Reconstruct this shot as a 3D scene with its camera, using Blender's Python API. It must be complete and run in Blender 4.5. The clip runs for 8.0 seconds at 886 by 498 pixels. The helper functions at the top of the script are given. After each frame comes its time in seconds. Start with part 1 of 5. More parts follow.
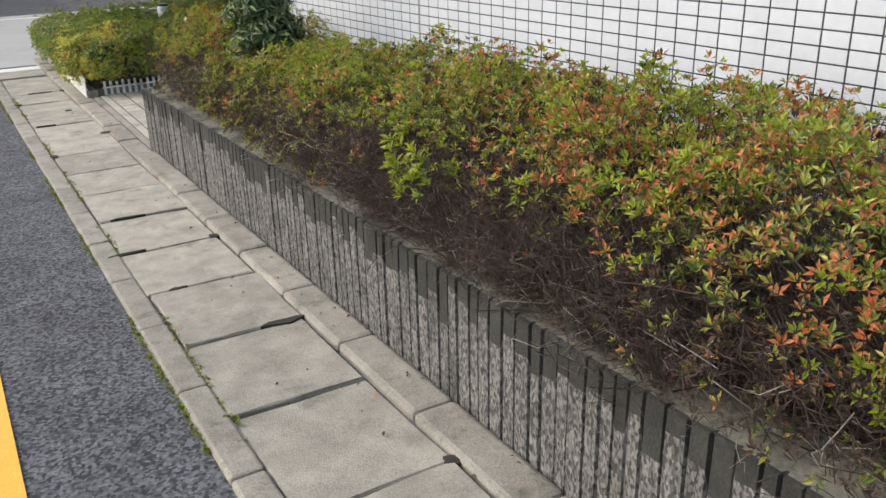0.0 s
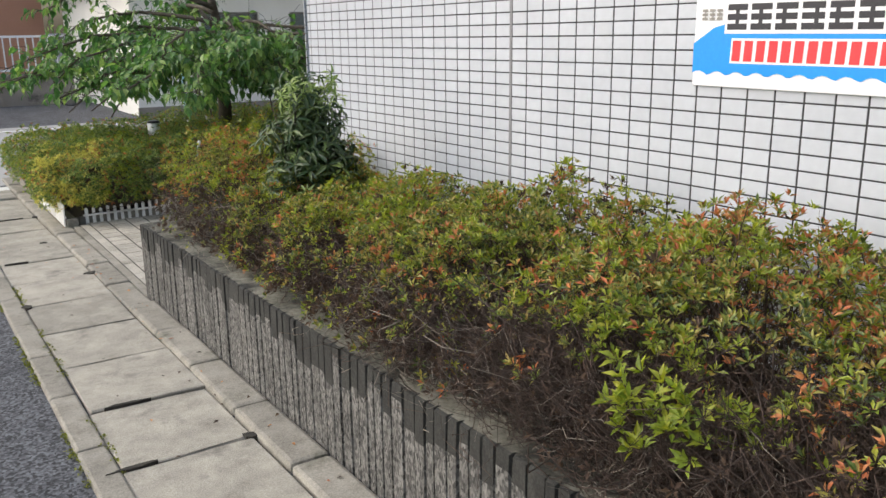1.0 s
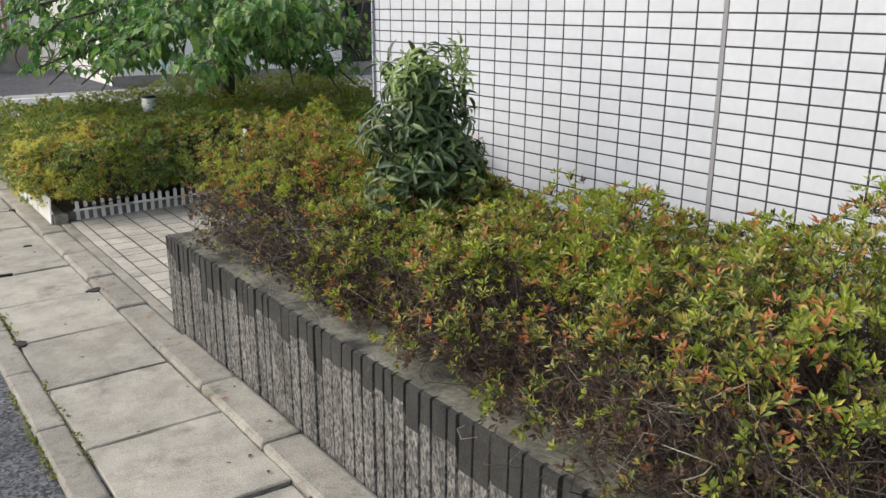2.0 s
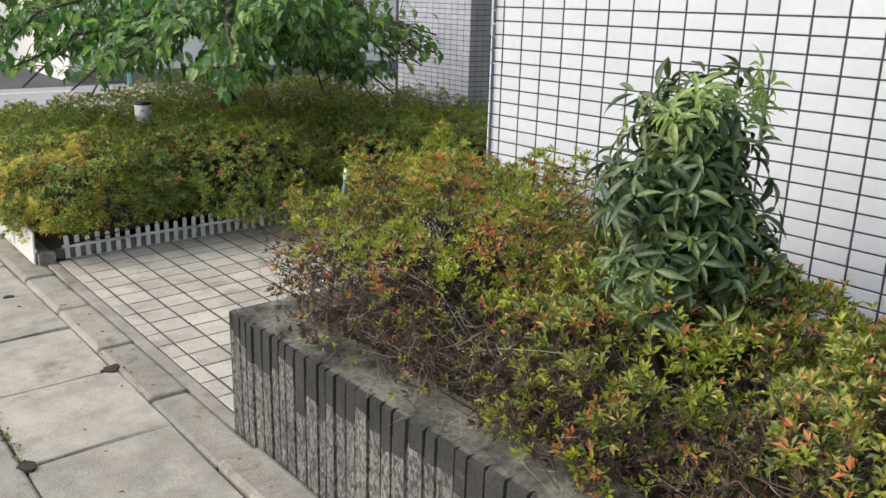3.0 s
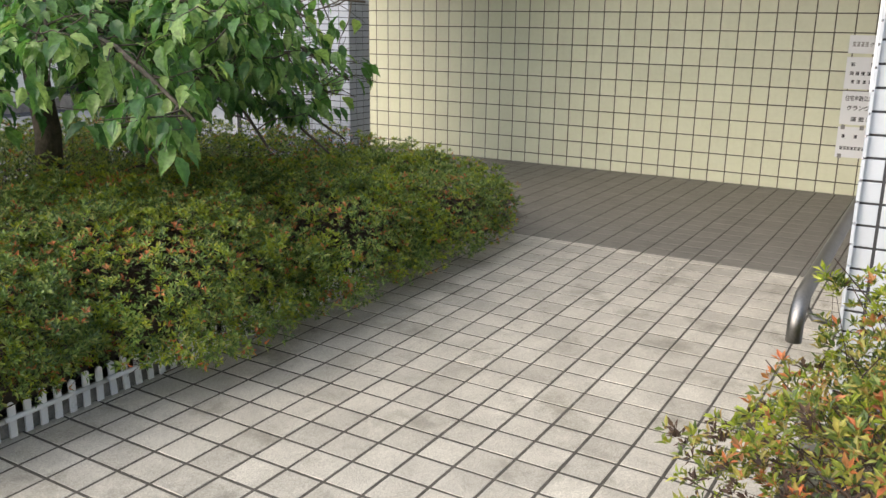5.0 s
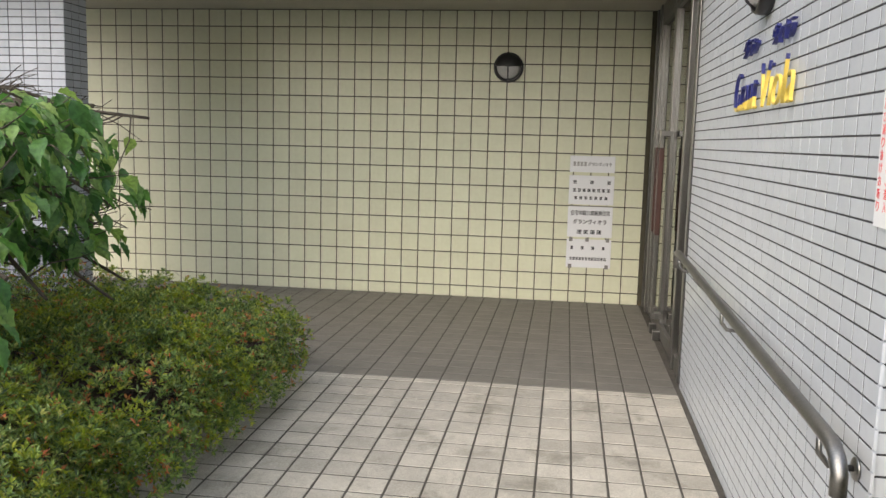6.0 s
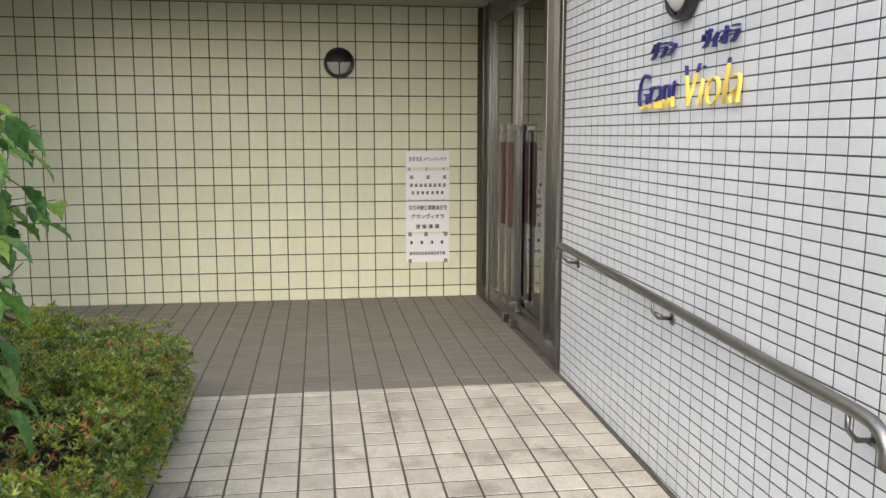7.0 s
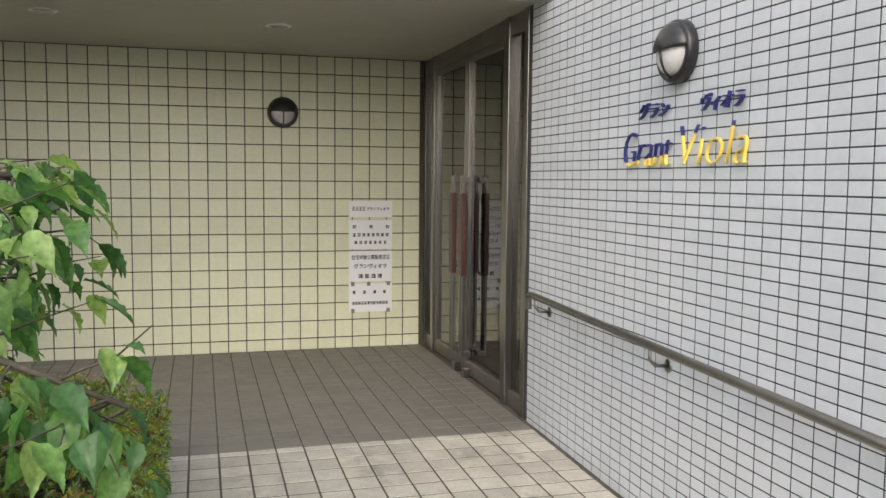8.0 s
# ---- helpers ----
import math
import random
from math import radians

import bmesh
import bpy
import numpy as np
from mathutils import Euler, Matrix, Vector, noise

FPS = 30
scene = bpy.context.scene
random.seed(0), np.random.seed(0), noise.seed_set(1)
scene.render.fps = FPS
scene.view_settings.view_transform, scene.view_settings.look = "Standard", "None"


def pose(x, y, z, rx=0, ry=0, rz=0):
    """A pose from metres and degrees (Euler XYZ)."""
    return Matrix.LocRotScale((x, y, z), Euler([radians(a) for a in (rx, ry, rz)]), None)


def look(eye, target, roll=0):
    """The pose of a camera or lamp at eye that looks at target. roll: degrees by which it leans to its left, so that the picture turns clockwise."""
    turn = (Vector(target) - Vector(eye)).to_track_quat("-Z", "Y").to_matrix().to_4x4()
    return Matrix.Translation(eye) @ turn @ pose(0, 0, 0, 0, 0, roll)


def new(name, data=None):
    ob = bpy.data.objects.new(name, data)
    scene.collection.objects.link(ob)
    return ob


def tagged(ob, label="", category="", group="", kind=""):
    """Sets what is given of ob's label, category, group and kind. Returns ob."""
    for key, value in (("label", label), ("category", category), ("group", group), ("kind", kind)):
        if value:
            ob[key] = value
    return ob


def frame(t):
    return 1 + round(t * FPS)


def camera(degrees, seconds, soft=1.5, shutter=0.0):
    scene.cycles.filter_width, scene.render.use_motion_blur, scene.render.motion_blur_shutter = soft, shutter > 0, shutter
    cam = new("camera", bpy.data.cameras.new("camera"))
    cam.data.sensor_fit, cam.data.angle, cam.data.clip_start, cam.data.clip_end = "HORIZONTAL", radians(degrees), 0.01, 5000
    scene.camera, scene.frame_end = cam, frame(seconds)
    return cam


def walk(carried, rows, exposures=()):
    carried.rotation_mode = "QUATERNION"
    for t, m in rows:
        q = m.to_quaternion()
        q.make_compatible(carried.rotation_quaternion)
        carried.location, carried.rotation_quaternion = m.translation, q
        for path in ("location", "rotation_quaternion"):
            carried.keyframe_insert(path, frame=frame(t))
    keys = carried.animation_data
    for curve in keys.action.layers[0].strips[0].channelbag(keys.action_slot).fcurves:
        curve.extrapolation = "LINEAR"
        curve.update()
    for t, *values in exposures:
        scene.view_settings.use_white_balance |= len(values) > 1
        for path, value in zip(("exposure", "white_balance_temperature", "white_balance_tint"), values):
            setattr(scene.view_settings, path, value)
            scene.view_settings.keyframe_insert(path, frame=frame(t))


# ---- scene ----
cam = camera(55.1, 8.0)
PATH = [
    (0, (-7.922, -6.519, 1.6), (-6.985, -4.917, 0.854), -1.4),
    (0.5, (-7.892, -5.865, 1.564), (-6.918, -4.218, 0.985), -0.2),
    (1, (-7.851, -5.221, 1.549), (-6.796, -3.599, 1.043), -0.7),
    (1.5, (-7.856, -4.528, 1.502), (-6.762, -2.938, 0.975), 0.3),
    (1.7, (-7.833, -4.279, 1.504), (-6.735, -2.701, 0.953), -0.3),
    (2.8, (-7.841, -2.854, 1.506), (-6.654, -1.357, 0.916), 2.4),
    (3, (-7.826, -2.579, 1.485), (-6.608, -1.102, 0.905), 1.5),
    (3.5, (-7.819, -1.937, 1.482), (-6.514, -0.528, 0.925), 0.8),
    (4, (-7.787, -1.334, 1.489), (-6.405, -0.013, 0.903), 0.1),
    (5.3, (-7.567, 0.07, 1.34), (-5.797, 0.888, 0.896), 1.2),
    (5.5, (-7.534, 0.247, 1.356), (-5.686, 0.912, 0.977), 1.5),
    (6, (-7.454, 0.662, 1.383), (-5.49, 0.941, 1.129), 1.5),
    (6.5, (-7.39, 1.047, 1.396), (-5.408, 1.072, 1.13), -0.3),
    (7, (-7.345, 1.372, 1.429), (-5.383, 1.087, 1.16), -0.0),
    (7.5, (-7.357, 1.661, 1.445), (-5.446, 1.127, 1.2), 1.1),
    (8, (-7.279, 1.855, 1.456), (-5.362, 1.309, 1.297), 0.5),
]
walk(cam, [(t, look(eye, target, roll)) for t, eye, target, roll in PATH], [(0, 0.55), (0.5, 0.53), (1, 0.44), (1.5, 0.46), (3, 0.6), (4, 0.7), (5.5, 0.66), (6, 0.64), (7, 0.84), (7.5, 0.55), (8, 0.62)])

# ---- light ----
world = bpy.data.worlds.new("overcast")
scene.world = world
world.use_nodes = True
wn, wl = world.node_tree.nodes, world.node_tree.links
sky = wn.new("ShaderNodeTexSky")
sky.sky_type = "NISHITA"
sky.sun_disc = False
sky.sun_elevation, sky.sun_rotation = radians(38), radians(297)
sky.air_density, sky.dust_density, sky.ozone_density = 1.0, 4.0, 1.0
wn["Background"].inputs["Strength"].default_value = 0.15
wl.new(sky.outputs["Color"], wn["Background"].inputs["Color"])
sun = new("sun", bpy.data.lights.new("sun", "SUN"))
sun.data.energy, sun.data.angle, sun.data.color = 1.5, radians(105), (0.93, 0.975, 1.0)
sun.matrix_world = look((-19, 9.5, 17), (0, 0, 0))

# ---- materials ----


def material(name, dark, light, scale=8.0, rough=0.6, bump=0.2, fine=120.0, metal=0.0, vary=0.0, stain=None, stain_scale=1.5, stain_at=0.55, stretch=(1, 1, 1), coat=0.0, chips=0.0, chip_range=(0.35, 1.9)):
    """A surface with colour variation at two scales, fine relief, and stains of a shape of their own."""
    m = bpy.data.materials.new(name)
    m.use_nodes = True
    n, l = m.node_tree.nodes, m.node_tree.links
    b = n["Principled BSDF"]
    co = n.new("ShaderNodeTexCoord")
    geo = n.new("ShaderNodeNewGeometry")
    mp = n.new("ShaderNodeMapping")
    mp.inputs["Scale"].default_value = stretch
    l.new(geo.outputs["Position"], mp.inputs["Vector"])
    big = n.new("ShaderNodeTexNoise")
    big.inputs["Scale"].default_value, big.inputs["Detail"].default_value, big.inputs["Roughness"].default_value = scale, 6, 0.65
    small = n.new("ShaderNodeTexNoise")
    small.inputs["Scale"].default_value, small.inputs["Detail"].default_value = fine, 4
    for t in (big, small):
        l.new(mp.outputs["Vector"], t.inputs["Vector"])
    fac = n.new("ShaderNodeMath")
    fac.operation = "MULTIPLY_ADD"
    fac.inputs[1].default_value = 0.45
    l.new(small.outputs["Fac"], fac.inputs[0])
    half = n.new("ShaderNodeMath")
    half.operation = "MULTIPLY"
    half.inputs[1].default_value = 0.6
    l.new(big.outputs["Fac"], half.inputs[0])
    l.new(half.outputs[0], fac.inputs[2])
    ramp = n.new("ShaderNodeValToRGB")
    ramp.color_ramp.elements[0].position, ramp.color_ramp.elements[1].position = 0.34, 0.72
    ramp.color_ramp.elements[0].color, ramp.color_ramp.elements[1].color = (*dark, 1), (*light, 1)
    l.new(fac.outputs[0], ramp.inputs["Fac"])
    out = ramp.outputs["Color"]
    if stain:
        st = n.new("ShaderNodeTexNoise")
        st.inputs["Scale"].default_value, st.inputs["Detail"].default_value, st.inputs["Roughness"].default_value = stain_scale, 7, 0.7
        l.new(mp.outputs["Vector"], st.inputs["Vector"])
        sr = n.new("ShaderNodeMapRange")
        sr.inputs["From Min"].default_value, sr.inputs["From Max"].default_value = stain_at, stain_at + 0.14
        l.new(st.outputs["Fac"], sr.inputs["Value"])
        mx = n.new("ShaderNodeMix")
        mx.data_type = "RGBA"
        l.new(sr.outputs["Result"], mx.inputs["Factor"])
        l.new(out, mx.inputs[6])
        mx.inputs[7].default_value = (*stain, 1)
        out = mx.outputs[2]
    if vary:
        oi = n.new("ShaderNodeObjectInfo")
        add = n.new("ShaderNodeMath")
        add.operation = "ADD"
        l.new(oi.outputs["Random"], add.inputs[0])
        l.new(geo.outputs["Random Per Island"], add.inputs[1])
        fr = n.new("ShaderNodeMath")
        fr.operation = "FRACT"
        l.new(add.outputs[0], fr.inputs[0])
        mr = n.new("ShaderNodeMapRange")
        mr.inputs["To Min"].default_value, mr.inputs["To Max"].default_value = 1 - vary, 1 + vary
        l.new(fr.outputs[0], mr.inputs["Value"])
        hs = n.new("ShaderNodeHueSaturation")
        l.new(mr.outputs["Result"], hs.inputs["Value"])
        l.new(out, hs.inputs["Color"])
        out = hs.outputs["Color"]
    if chips:
        vo = n.new("ShaderNodeTexVoronoi")
        vo.inputs["Scale"].default_value = chips
        l.new(mp.outputs["Vector"], vo.inputs["Vector"])
        bw = n.new("ShaderNodeRGBToBW")
        l.new(vo.outputs["Color"], bw.inputs["Color"])
        cr = n.new("ShaderNodeMapRange")
        cr.inputs["From Min"].default_value, cr.inputs["From Max"].default_value = 0.25, 0.8
        cr.inputs["To Min"].default_value, cr.inputs["To Max"].default_value = chip_range
        l.new(bw.outputs[0], cr.inputs["Value"])
        ch = n.new("ShaderNodeHueSaturation")
        l.new(cr.outputs["Result"], ch.inputs["Value"])
        l.new(out, ch.inputs["Color"])
        out = ch.outputs["Color"]
    l.new(out, b.inputs["Base Color"])
    b.inputs["Roughness"].default_value, b.inputs["Metallic"].default_value = rough, metal
    b.inputs["Coat Weight"].default_value = coat
    if bump:
        bp = n.new("ShaderNodeBump")
        bp.inputs["Strength"].default_value, bp.inputs["Distance"].default_value = bump, 0.01
        l.new(fac.outputs[0], bp.inputs["Height"])
        l.new(bp.outputs["Normal"], b.inputs["Normal"])
    return m


def leaf_material(name, colours, rough=0.4, through_light=0.3):
    """Leaves: every leaf its own tone out of the given colours, drifting in patches, and lit through."""
    m = bpy.data.materials.new(name)
    m.use_nodes = True
    n, l = m.node_tree.nodes, m.node_tree.links
    b = n["Principled BSDF"]
    geo = n.new("ShaderNodeNewGeometry")
    tx = n.new("ShaderNodeTexNoise")
    tx.inputs["Scale"].default_value, tx.inputs["Detail"].default_value = 5.0, 3
    l.new(geo.outputs["Position"], tx.inputs["Vector"])
    mix = n.new("ShaderNodeMath")
    mix.operation = "MULTIPLY_ADD"
    mix.inputs[1].default_value = 0.7
    l.new(geo.outputs["Random Per Island"], mix.inputs[0])
    sc = n.new("ShaderNodeMath")
    sc.operation = "MULTIPLY"
    sc.inputs[1].default_value = 0.3
    l.new(tx.outputs["Fac"], sc.inputs[0])
    l.new(sc.outputs[0], mix.inputs[2])
    ramp = n.new("ShaderNodeValToRGB")
    e = ramp.color_ramp.elements
    while len(e) < len(colours):
        e.new(0.5)
    for i, c in enumerate(colours):
        e[i].position = 0.08 + 0.84 * i / max(1, len(colours) - 1)
        e[i].color = (*c, 1)
    l.new(mix.outputs[0], ramp.inputs["Fac"])
    fine = n.new("ShaderNodeTexNoise")
    fine.inputs["Scale"].default_value, fine.inputs["Detail"].default_value = 75.0, 4
    l.new(geo.outputs["Position"], fine.inputs["Vector"])
    mott = n.new("ShaderNodeMapRange")
    mott.inputs["From Min"].default_value, mott.inputs["From Max"].default_value = 0.3, 0.7
    mott.inputs["To Min"].default_value, mott.inputs["To Max"].default_value = 0.7, 1.35
    l.new(fine.outputs["Fac"], mott.inputs["Value"])
    tone = n.new("ShaderNodeHueSaturation")
    l.new(mott.outputs["Result"], tone.inputs["Value"])
    l.new(ramp.outputs["Color"], tone.inputs["Color"])
    rough_leaf = n.new("ShaderNodeBump")
    rough_leaf.inputs["Strength"].default_value, rough_leaf.inputs["Distance"].default_value = 0.5, 0.004
    l.new(fine.outputs["Fac"], rough_leaf.inputs["Height"])
    l.new(rough_leaf.outputs["Normal"], b.inputs["Normal"])
    l.new(tone.outputs["Color"], b.inputs["Base Color"])
    b.inputs["Roughness"].default_value = rough
    tr = n.new("ShaderNodeBsdfTranslucent")
    br = n.new("ShaderNodeHueSaturation")
    br.inputs["Value"].default_value, br.inputs["Saturation"].default_value = 1.5, 1.1
    l.new(tone.outputs["Color"], br.inputs["Color"])
    l.new(br.outputs["Color"], tr.inputs["Color"])
    ms = n.new("ShaderNodeMixShader")
    ms.inputs["Fac"].default_value = through_light
    l.new(b.outputs[0], ms.inputs[1])
    l.new(tr.outputs[0], ms.inputs[2])
    l.new(ms.outputs[0], n["Material Output"].inputs["Surface"])
    return m


ASPHALT = material("asphalt", (0.035, 0.037, 0.042), (0.1, 0.105, 0.115), 3, 0.9, 1.0, 70, stain=(0.06, 0.06, 0.065), stain_scale=0.8, chips=85)
FAR_ASPHALT = material("worn_asphalt", (0.29, 0.29, 0.28), (0.42, 0.42, 0.4), 1.2, 0.85, 0.4, 60)
CONCRETE_SLAB = material("slab_concrete", (0.19, 0.178, 0.148), (0.47, 0.442, 0.375), 7, 0.88, 0.6, 170, vary=0.14, stain=(0.15, 0.143, 0.122), stain_scale=3.2, stain_at=0.57)
KERB_CONCRETE = material("kerb_concrete", (0.155, 0.145, 0.12), (0.4, 0.375, 0.32), 8, 0.9, 0.6, 140, vary=0.1, stain=(0.085, 0.085, 0.06), stain_scale=4, stain_at=0.55)
DIRT = material("joint_dirt", (0.015, 0.014, 0.012), (0.05, 0.045, 0.035), 20, 0.95, 0.6, 90)
SOIL = material("soil", (0.02, 0.015, 0.01), (0.07, 0.05, 0.035), 14, 0.95, 0.9, 70)
PLANTER = material("weathered_concrete", (0.038, 0.037, 0.034), (0.155, 0.15, 0.138), 9, 0.92, 1.0, 130, stain=(0.05, 0.05, 0.045), stain_scale=3.5, stain_at=0.54, stretch=(1, 1, 0.45), chips=150, chip_range=(0.45, 2.0))
COPING = material("pale_mossy_concrete", (0.06, 0.06, 0.045), (0.27, 0.26, 0.21), 6, 0.92, 1.0, 60, stain=(0.022, 0.022, 0.018), stain_scale=4, stain_at=0.48)
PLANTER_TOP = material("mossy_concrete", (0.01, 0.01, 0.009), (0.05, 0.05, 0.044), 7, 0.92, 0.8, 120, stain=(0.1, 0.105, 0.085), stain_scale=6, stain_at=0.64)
WHITE_TILE = material("white_glazed_tile", (0.475, 0.503, 0.542), (0.548, 0.577, 0.615), 3, 0.28, 0.06, 30, vary=0.035)
GREY_TILE = material("grey_glazed_tile", (0.4, 0.43, 0.485), (0.48, 0.51, 0.565), 3, 0.35, 0.06, 30, vary=0.08)
YELLOW_TILE = material("cream_yellow_tile", (0.66, 0.665, 0.49), (0.74, 0.745, 0.57), 4, 0.3, 0.06, 30, vary=0.045)
# mortar of the tiled walls; also darkens the lobby in place of dim light
DARK_JOINT_LOBBY_DIM = material("dark_mortar_and_lobby_dimness", (0.028, 0.028, 0.03), (0.06, 0.06, 0.064), 12, 0.9, 0.3)
SEALANT = material("grey_sealant", (0.2, 0.2, 0.21), (0.28, 0.28, 0.29), 6, 0.7, 0.1)
BROWN_JOINT = material("dark_brown_mortar", (0.05, 0.045, 0.03), (0.1, 0.09, 0.06), 12, 0.9, 0.3)
FLOOR_TILE = material("beige_floor_tile", (0.32, 0.299, 0.256), (0.56, 0.527, 0.457), 6, 0.6, 0.35, 170, vary=0.12, stain=(0.27, 0.252, 0.208), stain_scale=3.4, stain_at=0.53, chips=330, chip_range=(0.82, 1.18))
# floor tile under the porch ceiling, the shade there mixed into its colour
PORCH_TILE_SHADED = material("shaded_porch_floor_tile", (0.125, 0.117, 0.104), (0.2, 0.187, 0.166), 5, 0.55, 0.25, 160, vary=0.06)
FLOOR_JOINT = material("floor_mortar", (0.035, 0.032, 0.026), (0.11, 0.1, 0.085), 15, 0.9, 0.3)
STEEL = material("brushed_steel", (0.15, 0.147, 0.142), (0.3, 0.295, 0.285), 4, 0.28, 0.05, 200, metal=1.0, stretch=(6, 6, 0.3))
DULL_STEEL = material("dull_steel", (0.22, 0.215, 0.205), (0.34, 0.33, 0.315), 6, 0.42, 0.05, 200, metal=1.0)
WOOD = material("dark_red_wood", (0.035, 0.015, 0.012), (0.085, 0.035, 0.028), 6, 0.35, 0.1, 60, stretch=(8, 8, 0.6))
CEILING = material("ceiling_panel", (0.42, 0.4, 0.33), (0.5, 0.48, 0.4), 2, 0.55, 0.05, 80)
FASCIA = material("fascia_paint", (0.5, 0.5, 0.48), (0.6, 0.6, 0.58), 2, 0.6, 0.1, 60)
BLACK = material("black_enamel", (0.012, 0.012, 0.014), (0.03, 0.03, 0.034), 10, 0.3, 0.05, 60)
WHITE_PLASTIC = material("white_plastic", (0.72, 0.72, 0.7), (0.82, 0.82, 0.8), 8, 0.45, 0.05, 60, stain=(0.5, 0.49, 0.44), stain_scale=9, stain_at=0.6)
BOARD = material("white_board", (0.8, 0.81, 0.83), (0.86, 0.87, 0.88), 3, 0.35, 0.0)
BLUE = material("sign_blue", (0.0, 0.26, 0.75), (0.01, 0.32, 0.85), 3, 0.35, 0.0)
INK = material("sign_ink", (0.01, 0.01, 0.015), (0.03, 0.03, 0.04), 3, 0.4, 0.0)
RED_INK = material("sign_red", (0.7, 0.03, 0.04), (0.8, 0.05, 0.06), 3, 0.4, 0.0)
NAVY = material("letter_navy", (0.015, 0.02, 0.13), (0.03, 0.035, 0.18), 5, 0.35, 0.05)
GOLD = material("letter_yellow", (0.78, 0.58, 0.1), (0.84, 0.66, 0.16), 5, 0.4, 0.05)
ROAD_YELLOW = material("road_yellow", (0.75, 0.38, 0.04), (0.85, 0.48, 0.08), 6, 0.7, 0.4, 80)
ROAD_WHITE = material("road_white", (0.55, 0.55, 0.53), (0.75, 0.75, 0.72), 6, 0.75, 0.4, 80)
CREAM_WALL = material("cream_render", (0.82, 0.81, 0.75), (0.89, 0.88, 0.83), 1.5, 0.85, 0.2, 60, stain=(0.6, 0.58, 0.52), stain_scale=1.2, stain_at=0.62)
ORANGE_WALL = material("salmon_render", (0.48, 0.24, 0.15), (0.56, 0.3, 0.2), 1.5, 0.85, 0.2, 60)
GREY_WALL = material("old_concrete", (0.2, 0.18, 0.16), (0.36, 0.33, 0.3), 2, 0.9, 0.4, 60, stain=(0.1, 0.09, 0.085), stain_scale=1.6, stain_at=0.55)
BARK = material("bark", (0.03, 0.025, 0.018), (0.12, 0.1, 0.075), 12, 0.9, 0.8, 60)
TWIG = material("dry_twig", (0.025, 0.016, 0.012), (0.11, 0.075, 0.058), 9, 0.85, 0.2, 60, vary=0.3)
PALE_TWIG = material("bleached_twig", (0.15, 0.13, 0.105), (0.34, 0.3, 0.25), 9, 0.85, 0.2, 60, vary=0.2)
RUBBER = material("black_rubber", (0.012, 0.012, 0.012), (0.03, 0.03, 0.03), 10, 0.7, 0.1)
STAKE_GREEN = material("stake_green", (0.08, 0.13, 0.11), (0.16, 0.22, 0.19), 12, 0.5, 0.1)
TEAL = material("teal_paint", (0.25, 0.5, 0.55), (0.35, 0.6, 0.62), 6, 0.5, 0.1)

AZALEA = leaf_material("azalea_leaf", [(0.024, 0.046, 0.012), (0.085, 0.13, 0.025), (0.2, 0.235, 0.045), (0.34, 0.31, 0.07), (0.33, 0.18, 0.07)], 0.4, 0.25)
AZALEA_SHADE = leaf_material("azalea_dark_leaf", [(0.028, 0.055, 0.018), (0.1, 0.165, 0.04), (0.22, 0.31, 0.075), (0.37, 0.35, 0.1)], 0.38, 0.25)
AZALEA_NEW = leaf_material("azalea_new_leaf", [(0.14, 0.2, 0.024), (0.24, 0.3, 0.035), (0.38, 0.38, 0.05)], 0.4, 0.35)
AZALEA_RED = leaf_material("azalea_dry_leaf", [(0.24, 0.08, 0.03), (0.5, 0.16, 0.065), (0.46, 0.21, 0.075), (0.2, 0.1, 0.04)], 0.6, 0.25)
AZALEA_YELLOW = leaf_material("azalea_yellow_leaf", [(0.36, 0.36, 0.07), (0.52, 0.49, 0.12), (0.6, 0.54, 0.17)], 0.45, 0.35)
# withered leaves, whose dark brown also paints the shade inside the bushes
AZALEA_BROWN_SHADED = leaf_material("azalea_withered_and_shaded_leaf", [(0.035, 0.024, 0.018), (0.075, 0.045, 0.03), (0.1, 0.065, 0.035)], 0.8, 0.15)
TREE_LEAF = leaf_material("dogwood_leaf", [(0.03, 0.085, 0.022), (0.065, 0.155, 0.04), (0.13, 0.25, 0.062), (0.3, 0.4, 0.12)], 0.36, 0.4)
EVERGREEN = leaf_material("evergreen_leaf", [(0.022, 0.05, 0.018), (0.045, 0.085, 0.026), (0.11, 0.155, 0.045)], 0.35, 0.15)
EVERGREEN_NEW = leaf_material("evergreen_new_leaf", [(0.2, 0.3, 0.09), (0.3, 0.38, 0.13)], 0.35, 0.35)


def glass(name, colour, rough=0.0):
    m = bpy.data.materials.new(name)
    m.use_nodes = True
    b = m.node_tree.nodes["Principled BSDF"]
    b.inputs["Base Color"].default_value = (*colour, 1)
    b.inputs["Transmission Weight"].default_value = 1.0
    b.inputs["Roughness"].default_value, b.inputs["IOR"].default_value = rough, 1.45
    return m


DOOR_GLASS = glass("door_glass", (0.5, 0.5, 0.47))
WINDOW_GLASS = glass("window_glass", (0.6, 0.65, 0.65))
FROSTED = material("opal_glass", (0.5, 0.5, 0.5), (0.6, 0.6, 0.6), 5, 0.12, 0.0)

# ---- building blocks ----


def mesh_of(bm, mats, name):
    me = bpy.data.meshes.new(name)
    bm.normal_update()
    bm.to_mesh(me)
    bm.free()
    for m in mats if isinstance(mats, (list, tuple)) else [mats]:
        me.materials.append(m)
    return me


def adopt(ob, parent):
    """Make ob, which is modelled in place, a part of parent."""
    ob.parent = parent
    if parent.type == "EMPTY":
        ob.matrix_parent_inverse = Matrix.Translation(-parent.location)
    return ob


